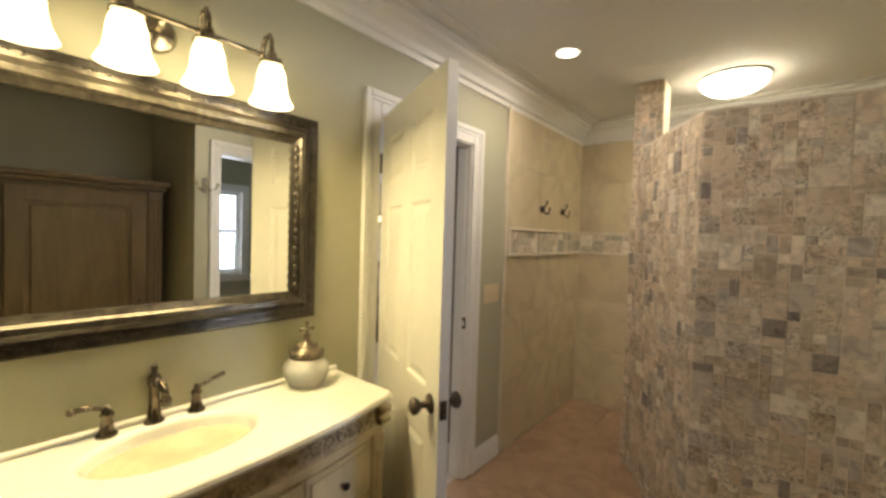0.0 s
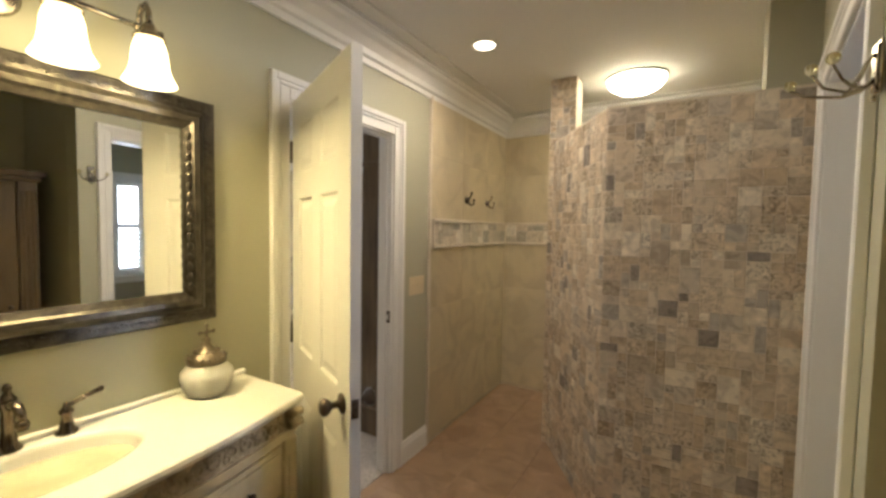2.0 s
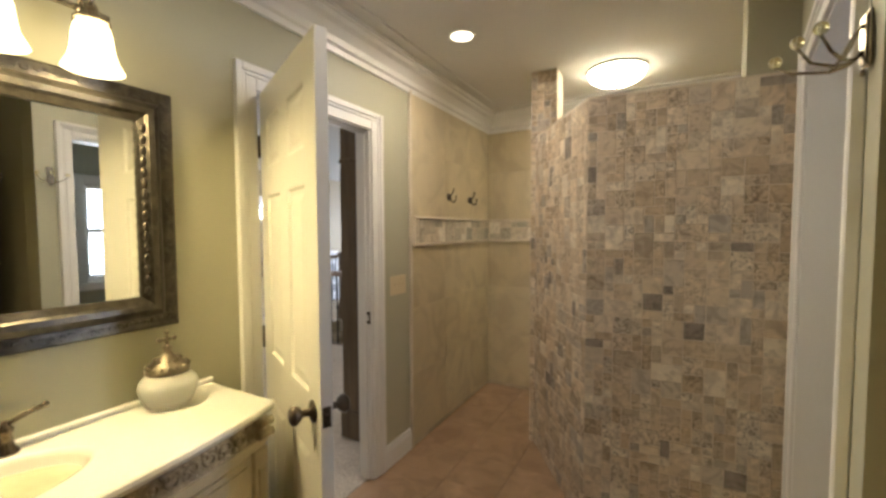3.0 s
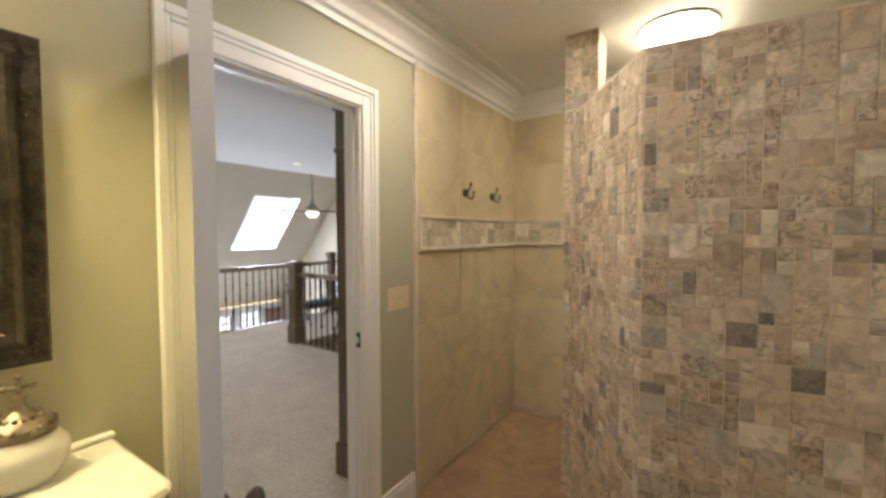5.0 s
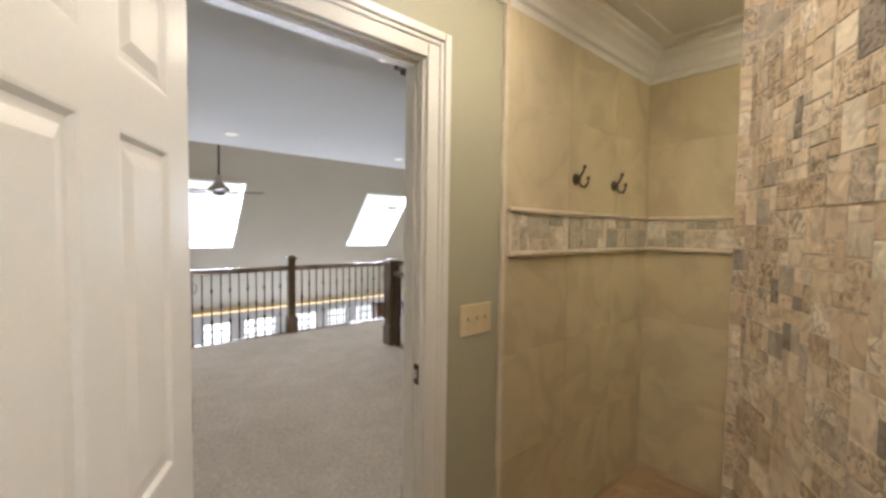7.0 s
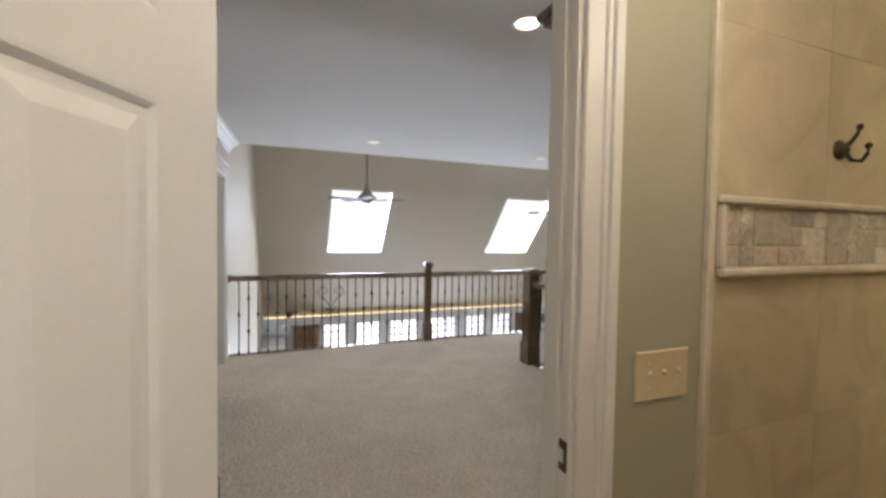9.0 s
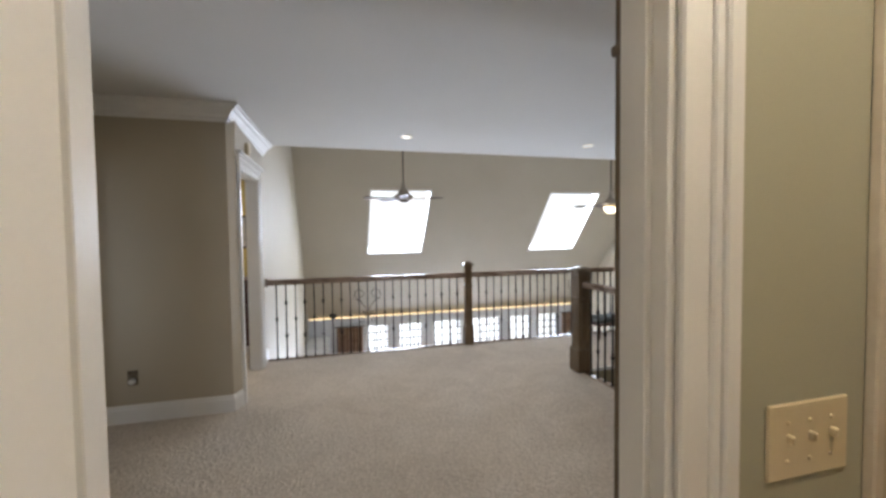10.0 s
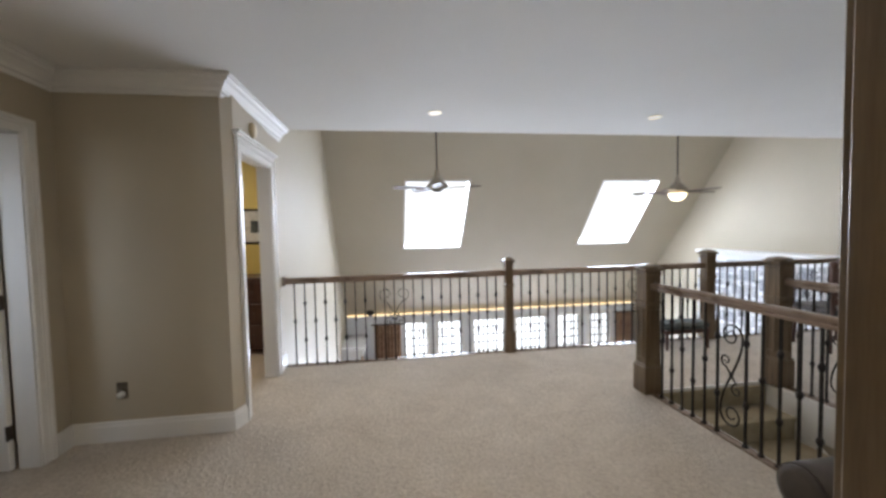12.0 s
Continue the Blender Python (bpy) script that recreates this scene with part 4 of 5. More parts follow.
# hook rack with glass balls on the wall end
rack = thing("hook_rack", "nickel triple hook rack with amber glass ball tips", "hook", pose(RX + 0.004, 3.175, 1.790) @ Matrix.Scale(0.66, 4))
bm = boxes((-0.010, -0.002, -0.026, 0.026, -0.075, 0.075), (-0.016, -0.010, -0.020, 0.020, -0.066, 0.066), bevel=0.003)
part("plate", tube(bm, [(-0.012, 0.0, -0.078), (-0.012, 0.0, -0.092)], 0.006, 8), NICKEL, rack)
for y, ln, z in ((-0.125, 0.130, 0.006), (-0.03, 0.155, 0.012), (0.065, 0.185, -0.002)):
    bm = tube(bmesh.new(), [(-0.014, 0, -0.028), (-0.035, y * 0.2, -0.055), (-0.070, y * 0.5, -0.062), (-ln * 0.8, y * 0.8, -0.045), (-ln, y, z - 0.016)], 0.0055, 8, 0.004)
    a = part("arm", tube(bm, [(-0.012, 0, 0.045), (-0.030, y * 0.1, 0.020), (-0.050, y * 0.3, -0.030), (-0.070, y * 0.5, -0.060)], 0.004, 6), NICKEL, rack)
    part("glass_ball", ball(bmesh.new(), (-ln, y, z), 0.017, 14), AMBER, a, "amber glass ball")

# wardrobe in the recess
def cabinet_front(bm, x, s, y0, y1, z0, z1, rail=0.09):
    """A framed, raised panel on a face at x, proud towards s."""
    for a in ((y0, y0 + rail, z0, z1), (y1 - rail, y1, z0, z1), (y0 + rail, y1 - rail, z0, z0 + rail), (y0 + rail, y1 - rail, z1 - rail, z1)):
        box(bm, *sorted((x, x + s * 0.022)), *a, bevel=0.003)
    box(bm, *sorted((x, x + s * 0.008)), y0 + rail, y1 - rail, z0 + rail, z1 - rail)
    box(bm, *sorted((x, x + s * 0.018)), y0 + rail + 0.02, y1 - rail - 0.02, z0 + rail + 0.02, z1 - rail - 0.02, bevel=0.008)
    return bm


ward = thing("wardrobe", "aged pine wardrobe with fluted corner posts in a recess", "wardrobe")
part("body", boxes((0.42, 0.99, 1.40, 3.02, 0.08, 1.74)), PINE, ward)
part("plinth", boxes((0.40, 0.99, 1.38, 3.03, 0, 0.10), bevel=0.006), PINE, ward)
part("cornice", boxes((0.38, 0.99, 1.37, 3.04, 1.74, 1.77), (0.36, 0.99, 1.35, 3.06, 1.77, 1.81), bevel=0.008), PINE, ward)
for y in (1.40, 2.93):
    bm = boxes((0.395, 0.43, y, y + 0.09, 0.10, 1.74), bevel=0.003)
    for q in (0.02, 0.045, 0.07):
        tube(bm, [(0.394, y + q, 0.16), (0.394, y + q, 1.68)], 0.008, 8)
    part("corner_post", bm, PINE, ward)
for y0, y1 in ((1.50, 2.205), (2.215, 2.92)):
    dr = part("wardrobe_door", cabinet_front(bmesh.new(), 0.42, -1, y0, y1, 0.13, 1.71), PINE, ward)
    part("knob", knob(bmesh.new(), (0.0, 0.0, 0.0)), BRONZE, dr, "dark knob", pose(0.402, y1 - 0.04 if y0 < 2.3 else y0 + 0.04, 0.95, 0, 0, 180))

# side room window with shutters
win = thing("window_1", "white sash window with louvred shutter", "window", kind="structure")
bm = boxes((2.44, 2.50, 4.10, 4.20, 0.80, 2.08), (2.44, 2.50, 4.50, 4.60, 0.80, 2.08), (2.44, 2.50, 4.20, 4.50, 1.98, 2.08), (2.40, 2.50, 4.06, 4.64, 0.80, 0.88), bevel=0.004)
part("window_frame", bm, TRIM, win)
bm = boxes((2.52, 2.55, 4.20, 4.25, 0.88, 1.98), (2.52, 2.55, 4.45, 4.50, 0.88, 1.98), (2.52, 2.55, 4.25, 4.45, 0.88, 0.94), (2.52, 2.55, 4.25, 4.45, 1.43, 1.49), (2.52, 2.55, 4.25, 4.45, 1.93, 1.98), bevel=0.003)
part("sash", bm, TRIM, win)
for z0, z1 in ((0.94, 1.43), (1.49, 1.93)):
    p = part("pane", boxes((2.533, 2.537, 4.25, 4.45, z0, z1)), PANE, win)
    p.visible_shadow = False
for i in range(9):
    z = 0.955 + i * 0.05
    bm = boxes((-0.022, 0.022, 4.25, 4.45, -0.003, 0.003))
    part("louvre", bm, TRIM, win, "", pose(2.49, 0, z, 0, 35, 0))
structure("side_backdrop", boxes((6.0, 6.1, -4, 14, -3.2, 6)), SKYGLOW, "bright hazy distance outside the side window", "backdrop")

# ---- landing mouldings and doorways ----
CROWN2 = [(o * 1.05, z) for o, z in CROWN]
bm = bmesh.new()
zc = CL - 0.13
sweep(bm, CROWN2, (-4.90, 1.68, zc), (WL, 1.68, zc), (0, 1, 0), -1, -1)
sweep(bm, CROWN2, (-4.90, 1.68, zc), (-4.90, 2.708, zc), (1, 0, 0), -1, 1)
sweep(bm, CROWN2, (-4.90, 2.708, zc), (-6.35, 2.75, zc), (0, 1, 0), 1, 0)
structure("crown_landing", bm, TRIM, "white stepped crown moulding on the landing", "trim")
bm = bmesh.new()
sweep(bm, SKIRT, (-4.90, 1.68, 0), (-4.76, 1.68, 0), (0, 1, 0))
sweep(bm, SKIRT, (-3.72, 1.68, 0), (WL, 1.68, 0), (0, 1, 0))
sweep(bm, SKIRT, (-4.90, 1.68, 0), (-4.90, 2.708, 0), (1, 0, 0), -1, 1)
sweep(bm, SKIRT, (-4.90, 2.708, 0), (-5.02, 2.750, 0), (0, 1, 0), 1, 0)
sweep(bm, SKIRT, (-6.08, 2.75, 0), (-6.30, 2.75, 0), (0, 1, 0))
sweep(bm, SKIRT, (WL, 0.6, 0), (WL, 3.165, 0), (-1, 0, 0))
structure("baseboard_landing", bm, TRIM, "white painted baseboard on the landing", "trim")
casing("door_casing_left", 1, 1.68, 1, -4.645, -3.84, 2.035, 0.095)
casing("door_casing_back", 1, 2.75, 1, -5.97, -5.13, 2.035, 0.095)
structure("casing_cap", boxes((-6.09, -5.01, 2.75, 2.785, 2.132, 2.150), (-6.10, -5.0, 2.75, 2.800, 2.150, 2.170), bevel=0.004), TRIM, "moulded cap over the doorway", "trim")
structure("door_jamb_back", boxes((-5.13, -5.12, 2.63, 2.75, 0, 2.05), (-5.98, -5.955, 2.63, 2.75, 0, 2.05), (-5.955, -5.13, 2.63, 2.75, 2.03, 2.05)), TRIM, "white door jamb", "trim")
structure("door_jamb_left", boxes((-4.655, -4.635, 1.56, 1.68, 0, 2.05), (-3.85, -3.83, 1.56, 1.68, 0, 2.05), (-4.635, -3.85, 1.56, 1.68, 2.03, 2.05)), TRIM, "white door jamb", "trim")
panel_door("closet_door", pose(-4.615, 1.545, 0, 0, 0, -96), "white panel door open with bronze hinges beside the landing", 0.76, 2.02, None, (0.24, 1.03, 1.80), 0.0, 1)
# closing walls of the rooms past the doorways
# the opening in the closet's end wall is added for the fill lamp below
structure("closet_walls", boxes((-5.14, -5.02, 0.4, 2.60, 0, CL), (-5.02, -3.5, 0.3, 0.4, 0, CL), (-2.5, WL, 0.3, 0.4, 0, CL), (-3.5, -2.5, 0.3, 0.4, 0, 0.9), (-3.5, -2.5, 0.3, 0.4, 2.1, CL)), PAINT_HALL, "taupe walls of the room past the open door", "wall")
structure("gold_room_walls", boxes((-7.4, -7.28, 0.4, 2.63, 0, CL), (-7.4, -5.14, 0.3, 0.4, 0, CL)), PAINT_GOLD, "golden yellow walls of the next room", "wall")
structure("gold_room_ceiling", boxes((-7.4, -5.02, 0.3, 2.63, CL, 2.6)), CEILING, "white ceiling of the next room", "ceiling")
structure("gold_room_floor", boxes((-7.4, -6.30, 0.3, 2.63, -0.3, 0)), CARPET, "beige carpet in the next room", "floor")
# unseen daylight fill, added to brighten the open closet door
lamp("closet_door_fill", "AREA", 2.2, DAY, look((-3.0, 0.34, 1.5), (-4.6, 1.05, 1.2)), 0.95, 1.15, 50)
# added fill under the next room's ceiling, with no fixture of its own
lamp("gold_room_fill", "AREA", 14, CAN, pose(-6.3, 1.6, 2.46), 0.3)
for y, z in ((2.22, 1.50), (1.70, 1.50)):
    pic = thing("framed_picture", "small framed print in a black frame on the yellow wall", "picture", pose(-7.28, y, z), "framed prints on the yellow wall")
    part("frame", boxes((0, 0.02, -0.17, -0.145, -0.22, 0.22), (0, 0.02, 0.145, 0.17, -0.22, 0.22), (0, 0.02, -0.145, 0.145, 0.195, 0.22), (0, 0.02, -0.145, 0.145, -0.22, -0.195), bevel=0.003), BLACKMETAL, pic)
    part("print", boxes((0.002, 0.008, -0.145, 0.145, -0.195, 0.195)), PAPER, pic)
    part("sketch", boxes((0.008, 0.0095, -0.06, 0.06, -0.08, 0.07)), GREENSLATE, pic)
chest = thing("dark_chest", "dark wood chest under the framed prints", "chest")
part("body", boxes((-7.27, -6.80, 1.5, 2.58, 0.06, 0.86)), MAHOGANY, chest)
part("top", boxes((-7.275, -6.77, 1.46, 2.61, 0.86, 0.90), bevel=0.006), MAHOGANY, chest)
for z in (0.12, 0.37, 0.62):
    dr = part("drawer", boxes((-6.80, -6.782, 1.54, 2.54, z, z + 0.22), bevel=0.004), MAHOGANY, chest)
    for y in (1.8, 2.3):
        part("knob", knob(bmesh.new(), (-6.782, y, z + 0.11)), BRONZE, dr)

# outlet with a plugged night light, and a chime on the wall
outlet = thing("wall_outlet", "taupe metal wall outlet with a small white night light", "outlet", pose(-4.90, 2.00, 0.350))
part("plate", boxes((0, 0.005, -0.036, 0.036, -0.058, 0.058), bevel=0.002), PEWTER, outlet)
part("night_light", lathe(bmesh.new(), [(0.020, 0), (0.022, 0.010), (0.020, 0.03), (0.010, 0.04), (0.001, 0.042)], 14, Matrix.Translation((0.005, 0, -0.024)) @ ALONG_X), PAPER, outlet, "small round night light")
chime = thing("wall_chime", "round off white alarm chime above the doorway", "alarm", pose(-5.45, 2.75, 2.26))
part("cover", lathe(bmesh.new(), [(0.062, 0), (0.062, 0.02), (0.050, 0.032), (0.002, 0.036)], 24, pose(0, 0, 0, -90)), IVORY, chime)

# the last row is the fixture of the added, unseen can
for x, y, lb in ((-5.62, 4.31, "lit recessed light in the landing ceiling; the one by the left wall is added fill"), (-5.60, 6.53, "lit recessed light in the landing ceiling; the one by the left wall is added fill"), (-2.77, 4.51, "lit recessed light in the landing ceiling; the one by the left wall is added fill near the doorway"), (-2.9, 2.4, "lit recessed light in the landing ceiling; the one by the left wall is added fill")):
    can_light(x, y, CL, lb, CANGLOW if x > -4 else DIMGLOW)

# tall cabinet beside the doorway
hutch = thing("tall_cabinet", "tall dark walnut cabinet with moulded cornice beside the doorway", "cabinet")
HX, HY0, HY1 = -2.238, 4.292, 5.30
part("body", boxes((HX, WL - 0.004, HY0, HY1, 0.06, 2.16), bevel=0.004), WALNUT, hutch)
part("plinth", boxes((HX - 0.018, WL - 0.004, HY0 - 0.015, HY1 + 0.015, 0, 0.20), bevel=0.008), WALNUT, hutch)
bm = boxes((HX - 0.010, WL - 0.004, HY0 - 0.008, HY1 + 0.008, 1.915, 1.945), bevel=0.006)
part("waist_moulding", bm, WALNUT, hutch)
bm = boxes((HX - 0.015, WL - 0.004, HY0 - 0.012, HY1 + 0.012, 2.16, 2.185), (HX - 0.038, WL - 0.004, HY0 - 0.030, HY1 + 0.03, 2.185, 2.21), (HX - 0.060, WL - 0.004, HY0 - 0.048, HY1 + 0.048, 2.21, 2.235), bevel=0.006)
part("cornice", bm, WALNUT, hutch)
for y0, y1 in ((HY0 + 0.02, HY0 + 0.49), (HY0 + 0.505, HY1 - 0.02)):
    dr = part("cabinet_door", cabinet_front(bmesh.new(), HX, -1, y0, y1, 0.24, 1.88), WALNUT, hutch)
    part("knob", knob(bmesh.new(), (0, 0, 0)), BRONZE, dr, "", pose(HX - 0.02, y1 - 0.04 if y0 < 4.6 else y0 + 0.04, 1.05, 0, 0, 180))

# leather bench with a rolled arm
bench = thing("leather_bench", "dark leather bench with a rolled arm beside the stairs", "bench", pose(-3.20, 5.42, 0))
part("arm", tube(bmesh.new(), [(0.0, 0.0, 0.34), (0.0, 0.06, 0.34), (0.0, 0.34, 0.34), (0.0, 0.40, 0.34)], 0.105, 24), LEATHER, bench, "rolled leather arm")
part("end_cap", lathe(bmesh.new(), [(0.098, 0), (0.096, 0.008), (0.070, 0.014), (0.002, 0.015)], 24, pose(0, 0.0, 0.34, 90)), LEATHER, bench)
part("side", boxes((-0.08, 0.06, 0.01, 0.39, 0.06, 0.30), bevel=0.01), LEATHER, bench)
part("seat", boxes((0.06, 0.78, 0.01, 0.39, 0.12, 0.34), bevel=0.03), LEATHER, bench)
part("arm", tube(bmesh.new(), [(0.86, 0.0, 0.34), (0.86, 0.40, 0.34)], 0.105, 24), LEATHER, bench, "rolled leather arm")
part("side", boxes((0.78, 0.94, 0.01, 0.39, 0.06, 0.30), bevel=0.01), LEATHER, bench)
for x in (-0.05, 0.90):
    for y in (0.04, 0.36):
        part("foot", boxes((x - 0.025, x + 0.025, y - 0.025, y + 0.025, 0, 0.062), bevel=0.004), MAHOGANY, bench)

# ---- railings ----
RAILZ = 0.905


def baluster_mesh(knuckles):
    bm = boxes((-0.0065, 0.0065, -0.0065, 0.0065, 0.0, RAILZ - 0.03))
    box(bm, -0.014, 0.014, -0.014, 0.014, 0.0, 0.022, bevel=0.004)
    for z in knuckles:
        lathe(bm, [(0.007, -0.028), (0.012, -0.020), (0.0185, -0.004), (0.0185, 0.004), (0.012, 0.020), (0.007, 0.028)], 8, pose(0, 0, z))
    bmesh.ops.recalc_face_normals(bm, faces=bm.faces[:])
    me = bpy.data.meshes.new("baluster")
    bm.to_mesh(me)
    bm.free()
    me.materials.append(IRON)
    return me


ONE, TWO, NONE = baluster_mesh((0.47,)), baluster_mesh((0.27, 0.66)), baluster_mesh(())


def c_scroll(bm, u, z0, z1, flip, rad=0.005):
    """Half of a heart shaped scroll between two heights, in the y-z plane; u is the heart's middle line."""
    top = (0, u + flip * 0.088, z1 - 0.080)
    low = (0, u + flip * 0.070, z0 + 0.055)
    tube(bm, spiral(top, 0.078, 1.35, -math.pi / 2, flip, 30, 0.22), rad, 6, rad * 0.7)
    tube(bm, spiral(low, 0.050, 1.25, math.pi / 2, -flip, 24, 0.22), rad, 6, rad * 0.7)
    tube(bm, [(0, top[1], top[2] - 0.078), (0, u + flip * 0.030, (top[2] + low[2]) / 2 - 0.01), (0, u + flip * 0.012, low[2] + 0.075), (0, low[1], low[2] + 0.050)], rad, 6)
    tube(bm, [(0, u + flip * 0.012, low[2] + 0.02), (0, u + flip * 0.045, low[2] + 0.085), (0, u + flip * 0.080, low[2] + 0.115)], rad * 1.6, 6, rad * 0.6)
    return bm


def s_scroll(bm, u, z0, z1, rad=0.0075, wide=0.080):
    zc, h = (z0 + z1) / 2, (z1 - z0) / 2
    for s in (1, -1):
        pts = []
        for i in range(13):
            q = i / 12
            pts.append((0, u + s * wide * math.sin(q * math.pi / 2), zc + s * (h - wide) * q))
        for i in range(1, 37):
            k = i / 36
            a, r = k * 2.9 * math.pi, wide * (1 - 0.76 * k)
            pts.append((0, u + s * (r * math.cos(a) - (wide - r) * 0.15), zc + s * (h - wide + r * math.sin(a))))
        tube(bm, pts, rad, 6, rad * 0.55)
        tube(bm, [(0, u, zc), *spiral((0, u - s * 0.040, zc + s * 0.090), 0.042, 1.25, -s * math.pi / 2, -s, 20, 0.2)], rad * 0.85, 6, rad * 0.5)
    lathe(bm, [(0.008, -0.02), (0.014, 0), (0.008, 0.02)], 8, pose(0, u, zc))
    return bm


def railing(label, a, b, count, scrolls=(), s_scrolls=(), end_rosette=False):
    """A wooden handrail from a to b on iron balusters. Local y runs along it."""
    a, b = Vector((*a, 0)), Vector((*b, 0))
    d = b - a
    ln = d.length
    m = Matrix.Translation(a) @ Matrix.Rotation(math.atan2(-d.x, d.y), 4, "Z")
    r = thing("gallery_railing", label, "railing", m, "railings round the landing and stairwell")
    prof = [(-0.028, 0), (0.028, 0), (0.030, 0.016), (0.024, 0.024), (0.032, 0.036), (0.030, 0.052), (0.018, 0.062), (-0.018, 0.062), (-0.030, 0.052), (-0.032, 0.036), (-0.024, 0.024), (-0.030, 0.016)]
    part("handrail", sweep(bmesh.new(), prof, (0, 0, RAILZ - 0.03), (0, ln, RAILZ - 0.03), (1, 0, 0)), RAILWOOD, r, "stained wooden handrail")
    part("shoe_rail", boxes((-0.03, 0.03, 0, ln, 0, 0.012), bevel=0.003), RAILWOOD, r)
    step = ln / (count + 1)
    for i in range(count):
        if i in s_scrolls:
            continue
        near = any(abs(i - k) <= 1 for k in scrolls)
        o = new("baluster", NONE if near else (ONE, TWO)[i % 2])
        o.parent = r
        o.matrix_basis = Matrix.Translation((0, step * (i + 1), 0.005))
    for i in scrolls:
        u = step * (i + 1)
        bm = c_scroll(c_scroll(bmesh.new(), u, 0.36, 0.80, 1), u, 0.36, 0.80, -1)
        part("scroll", bm, IRON, r, "wrought iron scrollwork")
    for i in s_scrolls:
        bm = s_scroll(bmesh.new(), 0.0, 0.09, 0.77)
        bmesh.ops.transform(bm, matrix=Matrix.Translation((0, step * (i + 1), 0)), verts=bm.verts[:])
        part("scroll", bm, IRON, r, "wrought iron scrollwork")
    if end_rosette:
        part("rosette", boxes((-0.05, 0.05, -0.002, 0.016, RAILZ - 0.05, RAILZ + 0.05), bevel=0.006), RAILWOOD, r)
    return r


def newel(x, y, w, top, label, panels=True):
    n = thing("newel_post", label, "post", pose(x, y, 0), "newel posts")
    h = w / 2
    part("shaft", boxes((-h, h, -h, h, 0.0, top - 0.06), bevel=0.004), WALNUT, n)
    part("base_block", boxes((-h - 0.016, h + 0.016, -h - 0.016, h + 0.016, 0.0, 0.23), (-h - 0.010, h + 0.010, -h - 0.010, h + 0.010, 0.23, 0.25), bevel=0.005), WALNUT, n)
    if panels:
        bm = bmesh.new()
        for s in (-1, 1):
            for z0, z1 in ((0.30, RAILZ - 0.19),):
                q = h * 0.62
                for rr in ((-q, -q + 0.012, z0, z1), (q - 0.012, q, z0, z1), (-q, q, z0, z0 + 0.012), (-q, q, z1 - 0.012, z1)):
                    box(bm, *sorted((s * h, s * (h + 0.010))), *rr, bevel=0.002)
                    box(bm, rr[0], rr[1], *sorted((s * h, s * (h + 0.010))), rr[2], rr[3], bevel=0.002)
        part("panel_moulding", bm, WALNUT, n)
    part("collar", boxes((-h - 0.010, h + 0.010, -h - 0.010, h + 0.010, RAILZ - 0.155, RAILZ - 0.125), bevel=0.005), WALNUT, n)
    part("collar", boxes((-h - 0.008, h + 0.008, -h - 0.008, h + 0.008, top - 0.095, top - 0.075), bevel=0.005), WALNUT, n)
    bm = boxes((-h - 0.022, h + 0.022, -h - 0.022, h + 0.022, top - 0.06, top - 0.035), bevel=0.006)
    lathe(bm, [((h + 0.012) * 1.414, top - 0.035), ((h - 0.01) * 1.414, top - 0.012), (h * 0.4, top), (0.002, top + 0.001)], 4, pose(0, 0, 0, 0, 0, 45))
    part("cap", bm, WALNUT, n)


GX = -6.265
newel(GX, 5.20, 0.088, 1.085, "dark walnut newel post midway along the gallery rail", False)
newel(GX, 7.74, 0.12, 1.10, "dark walnut newel post at a joint of the gallery rail")
newel(-4.95, 6.00, 0.135, 1.09, "large panelled walnut newel post at the stair head")
newel(-4.86, 7.17, 0.135, 1.12, "large panelled walnut newel post across the stair head")
newel(GX, 10.3, 0.12, 1.10, "dark walnut newel post near the gable wall")
railing("walnut handrail on thin black iron balusters along the gallery", (GX, 2.765), (GX, 5.156), 22, (10,), (), True)
railing("walnut handrail on iron balusters along the gallery", (GX, 5.244), (GX, 7.68), 22, (14,))
railing("walnut handrail on iron balusters past the stairs", (GX, 7.80), (GX, 10.24), 22, (12,))
railing("walnut handrail on iron balusters by the gable wall", (GX, 10.36), (GX, 11.27), 8)
railing("walnut stair rail with wrought iron scroll beside the stairwell", (-4.882, 6.00), (-2.62, 6.00), 20, (), (6,))
railing("walnut stair rail with wrought iron across the stairwell", (-4.79, 7.17), (-2.62, 7.17), 19, (), (3,))

# ---- stairs ----
stairs = thing("stairs", "carpeted stairs going down between white skirts", "stairs", kind="structure")
for i in range(13):
    x0 = -4.92 + 0.262 * i
    z = -0.182 * (i + 1)
    bm = boxes((x0, x0 + 0.29, 6.05, 7.11, z - 0.05, z), (x0, x0 + 0.02, 6.05, 7.11, z, z + 0.17), bevel=0.008)
    part("step", bm, STAIRCARPET, stairs)
for y0, y1 in ((6.03, 6.05), (7.11, 7.13)):
    bm = bmesh.new()
    pts = [(-4.92, -0.02), (-4.92, -0.45), (-1.55, -2.79), (-1.55, -2.36)]
    f = [[bm.verts.new((x, y, z)) for x, z in pts] for y in (y0, y1)]
    for i in range(4):
        bm.faces.new((f[0][i], f[0][(i + 1) % 4], f[1][(i + 1) % 4], f[1][i]))
    bm.faces.new(f[0])
    bm.faces.new(f[1])
    part("skirt_board", bm, TRIM, stairs, "white stair skirt")
structure("stairwell_walls", boxes((-4.95, -1.5, 5.93, 6.03, -2.9, -0.30), (-4.95, -1.5, 7.13, 7.23, -2.9, -0.30), (-5.05, -4.92, 5.93, 7.23, -2.9, -0.30)), PAINT_HALL, "taupe stairwell walls", "wall")
